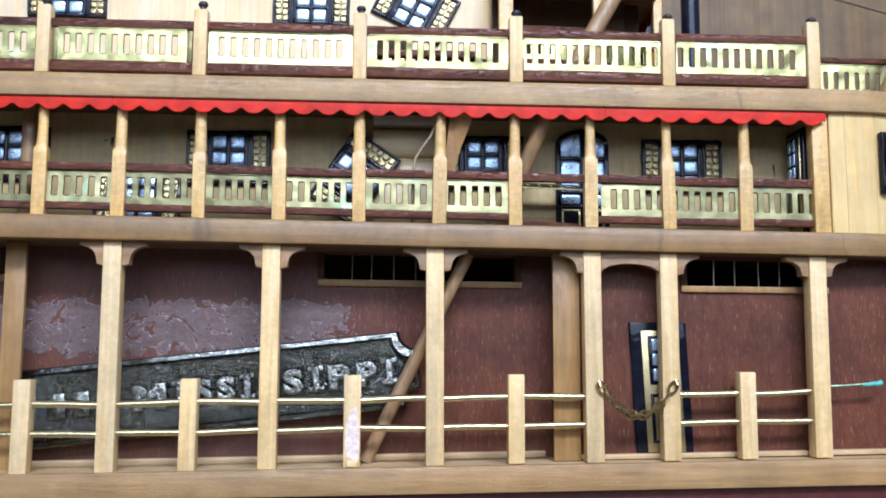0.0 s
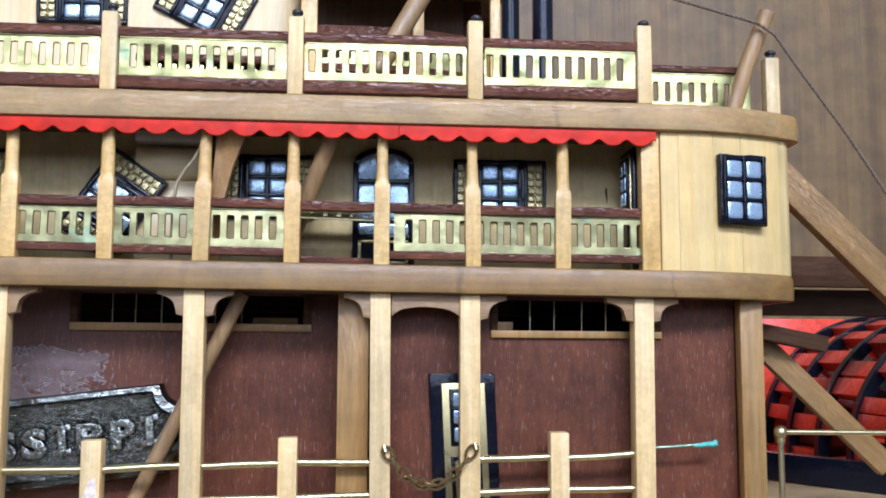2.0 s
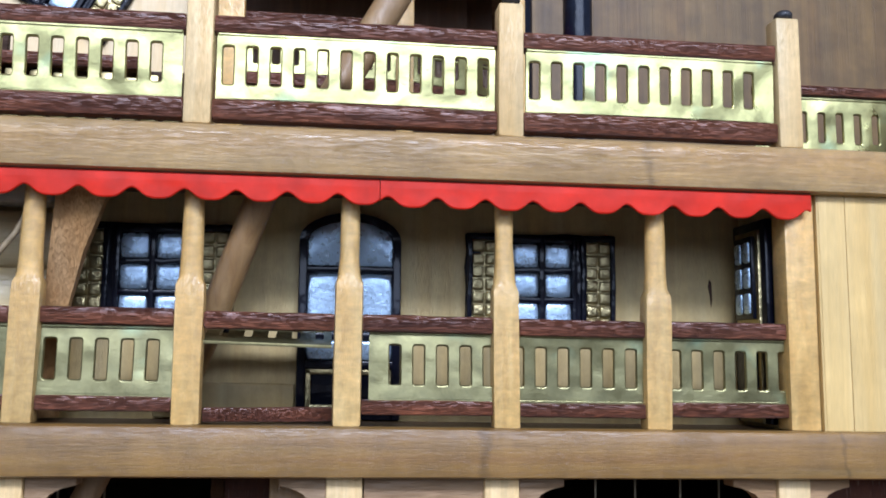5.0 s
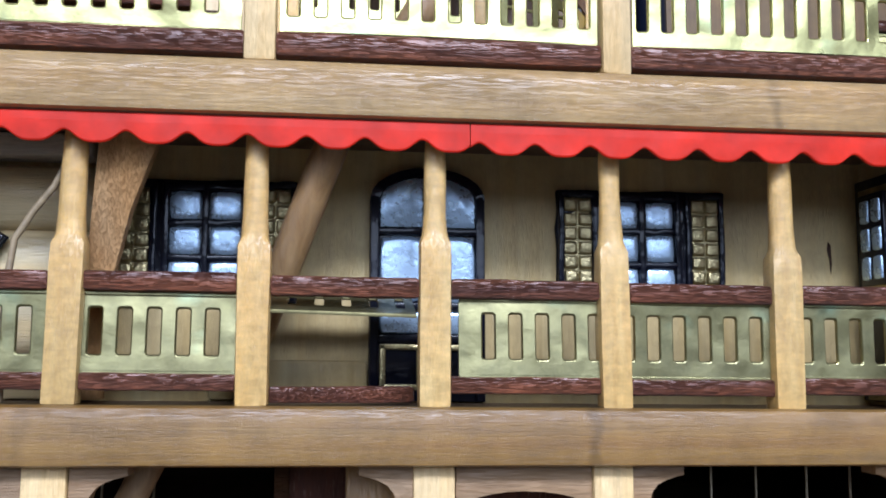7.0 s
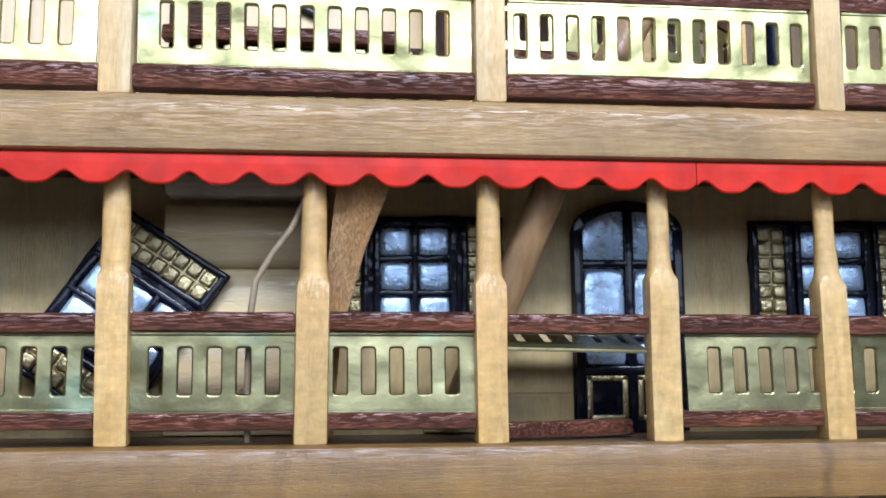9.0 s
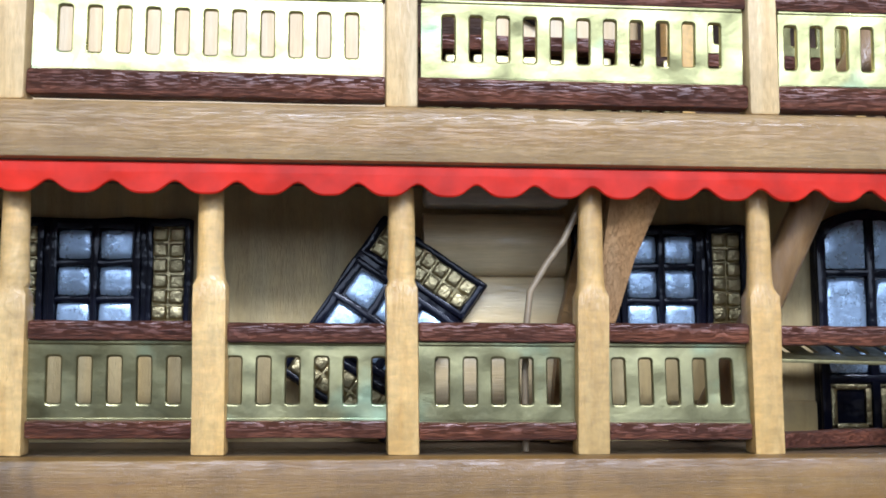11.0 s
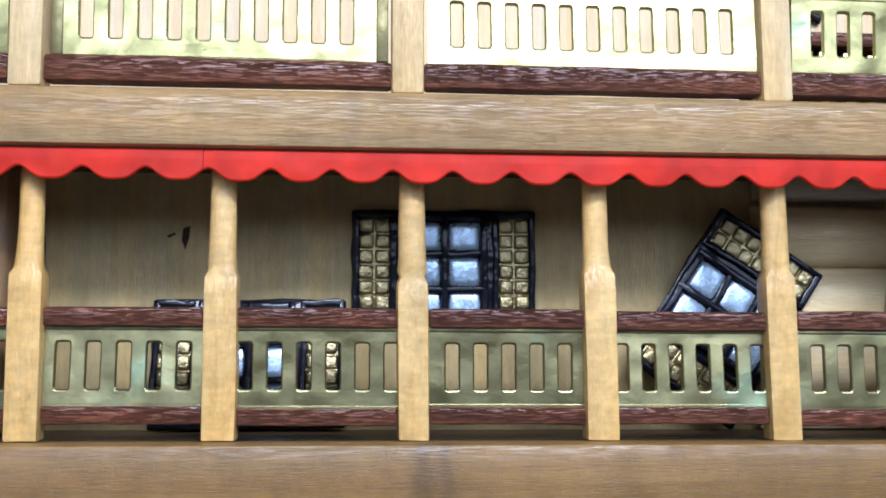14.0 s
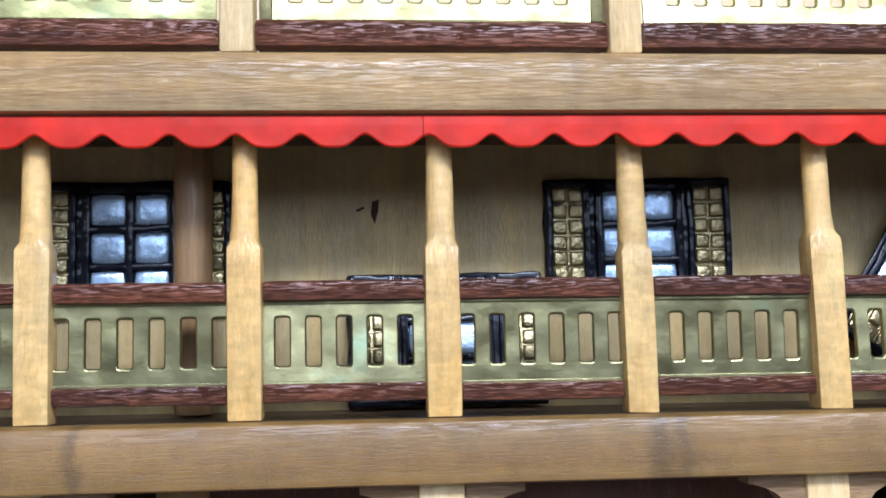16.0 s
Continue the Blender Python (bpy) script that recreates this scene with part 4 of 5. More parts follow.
def name_plate():
    ob = thing("name_plate", -34, 9.8, 36.1, "pewter name plate with raised letters leaning on the wall", "sign", loose=True)
    ob.matrix_basis = Matrix.Translation((-29.6 * MM, 10.3 * MM, 49.0 * MM)) @ pose(0, 0, 0, -4, 0, 0) @ pose(0, 0, 0, 0, -6.3, 0)
    L, R, h = -52.0, 39.0, 7.4

    def ticket(inset):
        a, hh, r = R - inset, h - inset, 3.6 + inset * 0.4
        right = [(a - r * 0.9, hh)] + [(a - r * math.cos(t) * 0.9 + 0.0, hh - r * math.sin(t)) for t in (0.4, 0.8, 1.2)] + [(a, hh - r), (a + 0.0, -hh + r)] + [(a - r * math.cos(t) * 0.9, -hh + r * math.sin(t)) for t in (1.2, 0.8, 0.4)] + [(a - r * 0.9, -hh)]
        return right + [(L + inset, -hh), (L + inset, hh)]

    part("plate", prism(ticket(0.0)[::-1], -0.3, 0.9, 0.0), PEWTER, ob, "hammered pewter ground")
    o, i = ticket(0.0), ticket(1.5)
    bm = bmesh.new()
    ta, tb = ticket(0.35), ticket(1.1)
    rows = [[bm.verts.new((x, y, z)) for x, z in pts] for pts, y in ((o, -0.3), (ta, -1.25), (tb, -1.45), (i, -0.31))]
    k = len(o)
    for a, c in zip(rows, rows[1:]):
        for j in range(k):
            bm.faces.new((a[j], a[(j + 1) % k], c[(j + 1) % k], c[j]))
    part("border", bm, PEWTER_BORDER, ob, "smooth raised pewter border")
    spans = ((-14.9, 6.6), (-7.6, 3.2), (-3.7, 3.9), (0.6, 3.9), (5.1, 2.9), (8.4, 4.0), (12.9, 4.3), (17.9, 3.0), (21.5, 4.6), (26.9, 4.3), (31.8, 3.0))
    for ch, (x, w) in zip("MISSISSIPPI", spans):
        cu = bpy.data.curves.new("letter", "FONT")
        cu.body, cu.size, cu.extrude, cu.bevel_depth, cu.bevel_resolution, cu.resolution_u, cu.offset = ch, 5.9, 0.2, 0.42, 2, 3, 0.12
        tmp = bpy.data.objects.new("letter", cu)
        me = bpy.data.meshes.new_from_object(tmp)
        bm = bmesh.new()
        bm.from_mesh(me)
        bpy.data.objects.remove(tmp)
        bpy.data.meshes.remove(me)
        xs = [v.co.x for v in bm.verts]
        w0, body = max(xs) - min(xs), 1.5 if ch == "I" else w
        for v in bm.verts:
            v.co = Vector((x + (w - body) / 2 + (v.co.x - min(xs)) * body / w0, -0.75 - v.co.z, v.co.y - 2.1))
        if ch == "I":
            for z0, z1 in ((-2.5, -1.4), (1.4, 2.5)):
                box(x, x + w, -1.2, -0.3, z0, z1, 0.25, bm)
        part("letter", bm, PEWTER_SMOOTH, ob, "raised letter")
    for xa, wd in ((-50.0, 3.2), (-45.5, 3.0), (-39.9, 3.4), (-35.3, 3.2), (-30.2, 3.2), (-25.6, 3.0)):
        part("letter_bar", box(xa, xa + wd, -0.95, -0.25, -2.4, 2.4, 0.35), PEWTER_SMOOTH, ob, "raised worn letter shape")


name_plate()

# ---- middle deck posts, rails and brass panels ----
GALLERY = [-89.2, -74.7, -60.2, -46.1, -31.65, -17.1, -2.5, 12.4, 26.5, 40.75, 55.45, 70.2]


def gallery_post(x):
    ob = thing("gallery_post", x, 1.3, 79.7, "pale wooden post, square below and turned round above", "post", "posts of the middle deck gallery")
    r = random.Random(int(x * 10))
    h, rr, sh = 1.27 + r.uniform(-0.06, 0.05), 0.97 + r.uniform(-0.07, 0.09), 92.2 + r.uniform(-0.35, 0.5)
    lean, rings = r.uniform(-0.3, 0.3), []
    for z, e, s in ((79.72, 12, h - 0.05), (79.9, 9, h), (85, 9, h + r.uniform(-.05, .05)), (sh - 1.5, 9, h + 0.02), (sh - 0.1, 9, h), (sh + 0.55, 3.2, h - 0.22), (sh + 0.95, 2.1, rr + 0.1),
                    (sh + 2.2, 2.0, rr + 0.02), (sh + 4.5, 2.0, rr - 0.02 + r.uniform(-.06, .06)), (sh + 7.0, 2.0, rr - 0.04), (101.0, 2.0, rr - 0.12), (102.1, 2.0, rr - 0.22)):
        ring = []
        for k in range(20):
            a = 2 * math.pi * (k + 0.5) / 20
            c, q = math.cos(a), math.sin(a)
            m = (abs(c) ** e + abs(q) ** e) ** (1 / e)
            ring.append((x + s * c / m + lean * (z - 86) / 22, 1.05 + 0.8 * s * q / m, z))
        rings.append(ring)
    part("post", ragged(loft(rings), 0.075, x), POST_WOOD, ob)


for x in GALLERY:
    gallery_post(x)
ob = thing("gallery_end_post", 84.8, 1.2, 79.75, "flat pale wooden post at the end of the gallery", "post")
part("post", box(83.2, 86.25, -0.1, 2.6, 79.75, 102.4, 0.15), POST_WOOD, ob)


def rounded_slot(s, zm, hw, hh, r):
    out = []
    for px, pz, start in ((-1, -1, 2), (1, -1, 3), (1, 1, 0), (-1, 1, 1)):
        for k in range(3):
            t = (start + k / 2) * math.pi / 2
            out.append((s + px * (hw - r) + r * math.cos(t), zm + pz * (hh - r) + r * math.sin(t)))
    return out


def pierced_sheet(x0, x1, z0, z1, slots, sw, za, zb, y, th=0.3, bow=0.0, tip=0.0):
    """Brass sheet with upright slots, their edges softened, and rolled lips along the top and the bottom."""
    bm = bmesh.new()
    cells, edge = [], x0
    for k, s in enumerate(slots):
        right = (s + slots[k + 1]) / 2 if k + 1 < len(slots) else x1
        cells.append((edge, right, s))
        edge = right
    zm, hh = (za + zb) / 2, (zb - za) / 2
    for a, c, s in cells:
        wide, tight = rounded_slot(s, zm, sw / 2, hh, 0.28), rounded_slot(s, zm, sw / 2 - 0.12, hh - 0.18, 0.18)
        soft = rounded_slot(s, zm, sw / 2 - 0.06, hh - 0.1, 0.23)
        outer = []
        for q, (px, pz) in enumerate(((-1, -1), (1, -1), (1, 1), (-1, 1))):
            ox, oz = (a if px < 0 else c), (z0 if pz < 0 else z1)
            cx, cz = wide[3 * q + 1]
            outer += [(ox, oz) if k == 1 else ((ox, cz) if (k == 0) == (px * pz > 0) else (cx, oz)) for k in range(3)]
        o = [bm.verts.new((p, y, q)) for p, q in outer]
        w = [bm.verts.new((p, y, q)) for p, q in wide]
        sv = [bm.verts.new((p, y + 0.045, q)) for p, q in soft]
        t = [bm.verts.new((p, y + 0.14, q)) for p, q in tight]
        tb = [bm.verts.new((p, y + th, q)) for p, q in tight]
        ob_ = [bm.verts.new((p, y + th, q)) for p, q in outer]
        for k in range(12):
            n = (k + 1) % 12
            for u, v in ((o, w), (w, sv), (sv, t), (t, tb), (tb, ob_)):
                bm.faces.new((u[k], u[n], v[n], v[k]))
            if outer[k][0] == outer[n][0] and outer[k][0] in (x0, x1):
                bm.faces.new((o[n], o[k], ob_[k], ob_[n]))
    bmesh.ops.remove_doubles(bm, verts=bm.verts[:], dist=0.002)
    box(x0, x1, y - 0.06, y + th, z1, z1 + 0.42, 0.13, bm)
    box(x0, x1, y + 0.01, y + th, z0 - 0.3, z0, 0.03, bm)
    mid, half = (x0 + x1) / 2, (x1 - x0) / 2
    for v in bm.verts:
        v.co.y += bow * (1 - ((v.co.x - mid) / half) ** 2) + tip * (v.co.z - (z0 + z1) / 2)
    return bm


SLOTS = {-89.2: -86.4, -74.7: -73.0, -60.2: -57.6, -46.1: -44.3, -31.65: -28.6, -17.1: -13.1, -2.5: 0.6, 12.4: 14.6, 26.5: None, 40.75: 45.1, 55.45: 58.9, 70.2: 74.3}
bounds = GALLERY + [84.6]
for i, (a, c) in enumerate(zip(bounds, bounds[1:])):
    x0, x1, s0 = a + 1.27, c - 1.27, SLOTS[a]
    label = "railing of two mahogany strips with a pierced brass sheet in a dim-lit tone"
    if s0 is None:
        label = "damaged mahogany railing with its brass sheet folded up"
    ob = thing("gallery_railing", (a + c) / 2, 1.2, 80.3, label, "railing", "railings of the middle deck gallery")
    d = [rnd.uniform(-0.12, 0.12) for _ in range(4)]
    top = box(x0 - 0.05, x1 + 0.05, 0.25, 2.0, 88.2 + d[0], 89.75 + d[0], 0.3)
    part("top_rail", lumpy(top, 0.08, a), RAIL_WOOD, ob, "dark red mahogany strip")
    low = box(x0 - 0.05, x1 + 0.05, 0.35, 2.0, 80.8 + d[1], 82.15 + d[1], 0.25)
    if s0 is None:
        for v in low.verts:
            v.co.z -= 0.97
            v.co.y += 1.3 + 0.27 * (v.co.x - a)
    part("bottom_rail", lumpy(low, 0.08, a + 3), RAIL_WOOD, ob, "dark red mahogany strip")
    if s0 is None:
        bm = pierced_sheet(x0, x1 - 0.2, 0, 6.0, [x0 + 1.6 + 2.2 * k for k in range(5)], 1.0, 1.3, 4.8, 0)
        for v in bm.verts:
            v.co = Vector((v.co.x, 0.8 + v.co.z * 0.95, 86.9 + v.co.y + v.co.z * 0.3 - 0.02 * (v.co.x - x0)))
        part("brass_sheet", bm, DARK_BRASS, ob, "dark brass sheet folded up under the rail")
    else:
        x0, x1 = a + 0.45, c - 0.45
        slots = [s0 + 2.2 * k for k in range(-2, 8) if x0 + 0.7 < s0 + 2.2 * k < x1 - 0.7]
        gap = {40.75: 1.5}.get(a, 0.0)
        bm = pierced_sheet(x0 + gap, x1, 82.3 + d[1], 87.95, [s for s in slots if s > x0 + gap + 0.7], 1.24, 83.3, 87.2, 0.9, bow=rnd.uniform(-0.15, 0.2), tip=rnd.uniform(-0.03, 0.085))
        part("brass_sheet", bm, DIM_LIT_BRASS, ob, "pierced brass sheet in a dim-lit tone", smooth=False)


# red scalloped valance in three lengths
def valance(x0, x1, dz):
    pitch, phase = 4.55, -40.1
    pts, n = [], int((x1 - x0) / 0.28)
    for k in range(n + 1):
        x = x0 + (x1 - x0) * k / n
        u = abs(((x - phase) / pitch + 0.5) % 1.0 - 0.5) * 2
        pts.append((x, 99.45 + dz + 0.95 * (0.5 - 0.5 * math.cos(math.pi * u ** 1.6))))
    bm = bmesh.new()
    rows = []
    for x, zb in pts:
        rows.append([(x, -1.3, zb + 0.12), (x, -1.22, zb), (x, -1.0, zb), (x, -0.9, zb + 0.1), (x, -0.8, 101.82), (x, -1.2, 101.82), (x, -1.27, 101.72), (x, -1.3, 101.1)])
    return loft(rows, bm)


for x0, x1, dz in ((XL, -47.35, 0.05), (-47.3, 43.3, 0.0), (43.38, 85.4, -0.12)):
    ob = thing("valance", (x0 + x1) / 2, -0.7, 99.8, "red plastic scalloped valance under the upper deck edge", "awning", "scalloped valances")
    part("strip", valance(x0, x1, dz), RED_PLASTIC, ob, "glossy red scalloped strip", smooth=False)
    # dark strip added in place of the shaded gap under the beam
    part("batten", ragged(box(x0, x1, -1.3, -1.0, 101.83, 102.1, 0.04), 0.02, x1), GALLERY_BROWN, ob, "thin dark strip standing in for the shaded gap")

# horizontal boards in the gallery wall
ob = thing("wall_boards", 7, 9, 79.7, "tan board with rounded horizontal mouldings in the gallery wall", "panel")
prof = []
for za, zb, bulge in ((79.7, 94.0, 0.5), (94.1, 99.7, 1.7)):
    for k in range(13):
        u = math.cos(math.pi * (1 - k / 12))
        prof.append(((za + zb) / 2 + u * (zb - za) / 2, 10.2 - bulge * math.sqrt(max(0.0, 1 - u * u)) ** 0.8))
part("ledge", ragged(box(-0.2, 12.4, 7.2, 10.9, 100.1, 102.1, 0.45), 0.08, 3), LEDGE_WOOD, ob, "glossy ledge board, whitened to carry its sheen")
bm = loft([[(x, y, z) for z, y in prof] + [(x, 11.08, 99.7), (x, 11.08, 79.7)] for x in (-0.2, 12.4)])
part("moulded_board", bm, MOULD_WOOD, ob)
ob = thing("wall_boards", 33, 9, 79.7, "low tan board along the gallery wall beside the door", "panel")
for z0, z1 in ((79.7, 83.2),):
    part("board", box(22.0, 35.8, 10.3, 11.08, z0, z1, 0.3), CABIN_WOOD, ob)

# loose spars, boards and wire
ob = thing("loose_board", 12.6, 4.5, 79.7, "rough split brown board leaning inside the gallery", "board")
secs = ((79.8, 12.6, 14.2, 5.4), (88.0, 12.9, 14.6, 3.6), (95.0, 13.7, 16.6, 2.0), (102.1, 14.5, 19.4, 0.6))
part("board", ragged(loft([[(xa, y, z), (xb, y + 0.5, z), (xb, y + 1.7, z), (xa, y + 1.2, z)] for z, xa, xb, y in secs]), 0.2, 2), BOARD_WOOD, ob)
ob = thing("loose_block", 17.5, 3.2, 79.7, "brown splintered wooden piece behind the leaning board", "board")
part("board", ragged(loft([[(xa, y, z), (xb, y + 0.5, z), (xb, y + 1.4, z), (xa, y + 1.0, z)] for z, xa, xb, y in ((79.8, 10.6, 13.2, 8.2), (90, 11.6, 14.2, 7.7), (96.5, 13.0, 15.4, 7.0), (102.1, 14.6, 16.6, 6.2))]), 0.3, 5), BRACE_WOOD, ob)
ob = thing("loose_dowel", 25.4, 5.5, 79.7, "brown round dowel leaning inside the gallery", "dowel")
part("dowel", tube([(24.4, 8.7, 80.9), (28.2, 6.0, 90.0), (30.8, 4.1, 96.6), (32.9, 2.8, 102.0)], 1.45, 16), SHADED_DOWEL_WOOD, ob)
ob = thing("dowel_pillar", -65, 6.5, 79.65, "brown round dowel standing inside the gallery", "dowel")
part("dowel", tube([(-64.9, 7.6, 79.7), (-65.0, 7.6, 90), (-65.0, 7.6, 102.1)], 1.5, 16), SHADED_DOWEL_WOOD, ob)
ob = thing("loose_dowel", 0, 6, 36.1, "brown round dowel leaning on the lower deck", "dowel")
part("dowel", tube([(-0.9, 7.4, 36.4), (8.8, 7.0, 55.8), (18.2, 6.4, 75.0)], 1.25, 14), POLE_WOOD, ob)
ob = thing("loose_wire", 7.4, 2.5, 79.7, "bent tan wire hanging inside the gallery", "wire")
part("wire", tube([(7.4, 2.5, 79.7), (7.4, 2.5, 86), (7.6, 2.5, 90), (7.9, 2.5, 92.4), (9.3, 2.4, 94.7), (10.7, 2.4, 96.6), (12.2, 2.2, 99.8), (12.8, 2.1, 102.4)], 0.28, 10), WIRE, ob)
ob = thing("nail_hole", -51, 9.75, 96, "dark chipped hole in the tan gallery wall", "hole")
part("chip", prism([(-50.9, 97.3), (-50.3, 97.5), (-50.4, 96.4), (-50.7, 95.4), (-51.0, 96.2)], 11.04, 11.15), DARK_WOOD, ob)
part("chip", prism([(-52.3, 96.6), (-51.6, 96.9), (-51.5, 96.75), (-52.1, 96.45)], 11.05, 11.15), DARK_WOOD, ob)

ob = thing("wall_crack", 80.2, 11.0, 92, "thin dark crack in the tan gallery wall", "crack")
part("crack", prism([(80.1, 94.6), (80.35, 94.2), (80.4, 92.6), (80.25, 91.6), (80.15, 92.8), (79.95, 93.8)], 11.04, 11.15), DARK_WOOD, ob)

# ---- upper deck railing ----
UPPER = [-88.5, -60.5, -32.1, -2.65, 26.6, 55.7, 83.9]


def upper_post(x, top=119.6, y=-1.0):
    ob = thing("upper_post", x, y + 1.2, 106.45, "square pale wooden railing post with a small black knob", "post", "posts of the upper railing")
    r = random.Random(int(x * 7))
    # paler stake wood puts the stronger light from above into the colour
    part("post", ragged(box(x - 1.25, x + 1.25, y, y + 2.4, 106.47, top + r.uniform(-0.4, 0.3), 0.3), 0.06, x), STAKE_WOOD, ob)
    knob = bmesh.new()
    bmesh.ops.create_uvsphere(knob, u_segments=14, v_segments=8, radius=1.0)
    for v in knob.verts:
        v.co = Vector((x + 0.15 + v.co.x * 0.95, y + 1.2 + v.co.y * 0.95, top + 0.75 + v.co.z * 0.62))
    tube([(x + 0.15, y + 1.2, top - 0.6), (x + 0.15, y + 1.2, top + 0.5)], 0.6, 10, bm=knob)
    part("knob", ragged(knob, 0.15, x), KNOB, ob, "small black rounded knob")


for x in UPPER:
    upper_post(x)
UP_SLOT = {-88.5: -85.8, -60.5: -58.5, -32.1: -30.4, -2.65: -1.1, 26.6: 29.2, 55.7: 58.1}


def upper_railing(x0, x1, s0, y=-0.75, seed=0, ends=False):
    ob = thing("upper_railing", (x0 + x1) / 2, y + 0.8, 107.0, "railing of mahogany strips with a bright pierced brass sheet", "railing", "railings of the upper deck")
    part("top_rail", lumpy(box(x0 - 0.05, x1 + 0.05, y, y + 1.9, 115.25, 116.95, 0.3), 0.09, seed), RAIL_WOOD, ob, "dark red mahogany strip")
    part("bottom_rail", lumpy(box(x0 - 0.05, x1 + 0.05, y, y + 1.8, 107.0, 109.05, 0.35), 0.09, seed + 2), RAIL_WOOD, ob, "dark red mahogany strip")
    x0, x1 = x0 + 0.3, x1 - 0.25
    if ends:
        # dark strips fill the space between the sheet and the posts
        for xe in (x0, x1 - 0.9):
            part("end_strip", box(xe, xe + 0.9, y + 0.45, y + 1.2, 109.1, 115.2, 0.1), DARK_BRASS, ob, "dark end strip")
        x0, x1 = x0 + 0.95, x1 - 0.95
    slots = [s0 + 2.17 * k for k in range(-2, 16) if x0 + 0.7 < s0 + 2.17 * k < x1 - 0.7]
    part("brass_sheet", pierced_sheet(x0, x1, 109.15, 115.0, slots, 1.2, 110.3, 114.2, y + 0.4, bow=rnd.uniform(-0.35, 0.25), tip=rnd.uniform(-0.06, 0.05)), BRASS, ob, "bright pierced brass sheet", smooth=False)


for a, c in zip(UPPER, UPPER[1:]):
    upper_railing(a + 1.25, c - 1.25, UP_SLOT[a], seed=a, ends=a == -60.5)

# ---- upper deck: gallery behind the rail, funnels, spars ----
ob = thing("stern_railing", 95, 9, 106.85, "railing of mahogany strips with a pierced brass sheet round the stern", "railing")
part("top_rail", box(85.6, 106.5, 9.6, 11.2, 115.3, 116.5, 0.3), RAIL_WOOD, ob)
part("brass_sheet", pierced_sheet(85.6, 106.5, 108.5, 114.9, [87 + 2.17 * k for k in range(9)], 1.02, 109.9, 113.6, 10.2), BRASS, ob, smooth=False)
upper_post(108.6, 117.4, 5.4)
upper_post(84.2, 119.3, 72)

ob = thing("fallen_railing", 12.5, 10, 106.42, "dark fallen railing with a mahogany strip on the upper deck", "railing")
# backing added to make the railing slots in front of it look dark
part("backing", box(-0.6, 24.0, 10.6, 11.6, 106.45, 114.7, 0.1), DARK_WOOD, ob, "dark board added behind the strip")
part("backing", box(-0.6, 6.2, 10.7, 11.5, 114.72, 119.0, 0.1), DARK_WOOD, ob, "dark board added behind the strip")
part("strip", lumpy(box(-1.0, 20.4, 9.0, 10.5, 114.35, 115.75, 0.25), 0.1, 4), RAIL_WOOD, ob, "dark red mahogany strip")
for k in range(11):
    x = -0.2 + 2.2 * k + rnd.uniform(-0.3, 0.3)
    part("baluster", ragged(box(x, x + 1.6, 9.6, 10.55, 106.45, 113.9 + rnd.uniform(-0.4, 0.3), 0.25), 0.12, k), GOLD_LEAF, ob)

ob = thing("leaning_spar", 36, 5, 106.75, "thick brown round spar leaning over the upper railing", "spar")
part("spar", tube([(36.2, 7.8, 106.9), (44.2, 8.4, 121.5), (58.5, 9.6, 147)], 1.7, 16), POLE_WOOD, ob)
ob = thing("stern_spar", 100.4, 8, 106.8, "brown round spar at the stern holding a cord", "spar")
part("spar", tube([(101.2, 6.2, 106.6), (103.8, 5.3, 115.2), (107.2, 3.8, 124.6)], 1.45, 16, 1.35), POLE_WOOD, ob)
CORD_LINE = [(30, 2.2, 141.5), (50, 2.2, 136.7), (69.9, 2.2, 131.4), (88, 2.2, 126.3), (104.6, 2.2, 122.0), (107.6, 2.0, 120.0), (112, 2, 113.6), (119.7, 2, 103), (131, 2, 86), (140, 2, 72)]


def strand(phase):
    """One of the two strands of a twisted cord."""
    out, run = [], 0.0
    for p, q in zip(CORD_LINE, CORD_LINE[1:]):
        p, q = Vector(p), Vector(q)
        d = (q - p).normalized()
        u = d.cross(Vector((0, 1, 0))).normalized()
        n = int((q - p).length / 0.25)
        for k in range(n):
            a = (run + (q - p).length * k / n) / 1.7 * 2 * math.pi + phase
            out.append(p.lerp(q, k / n) + 0.15 * (math.cos(a) * u + math.sin(a) * d.cross(u)))
        run += (q - p).length
    return tube(out, 0.19, 6)


for phase in (0.0, math.pi):
    part("cord", strand(phase), CORD, ob, "strand of a thin twisted brown cord")

for x, y in ((76.2, 48), (73.6, 77)):
    ob = thing("funnel", x, y, 106.42, "tall glossy blue-black funnel", "funnel", "funnels")
    part("pipe", tube([(x, y, 106.4), (x, y, 135), (x, y, 190)], 2.25, 24), FUNNEL_PAINT, ob)

pav = thing("upper_gallery", 46, 36, 106.42, "dark open gallery with a red scalloped valance and pale posts", "gallery")
path = [(26, 21.0), (38, 21.0), (48, 21.8), (56, 24.6), (61, 28.8), (64.5, 34.8), (66, 43), (66, 84)]
for x, y, w in ((27.3, 19.9, 1.5), (47.6, 22.3, 1.05), (63.6, 32.6, 1.0)):
    part("post", box(x - w, x + w, y, y + 1.9, 106.45, 138, 0.2), POST_WOOD, pav, "pale wooden post")
for z0, z1 in ((124.55, 126.1), (117.4, 118.7)):
    bm = bmesh.new()
    loft([[(x, y + 1, z0), (x, y + 1, z1), (x + 0.5, y + 2.2, z1), (x + 0.5, y + 2.2, z0)] for x, y in path], bm)
    part("rail", bm, RAIL_WOOD, pav, "dark red mahogany rail")
bm = pierced_sheet(28.9, 64.0, 118.9, 124.2, [30.2 + 2.17 * k for k in range(16)], 1.1, 119.8, 123.2, 1.3)
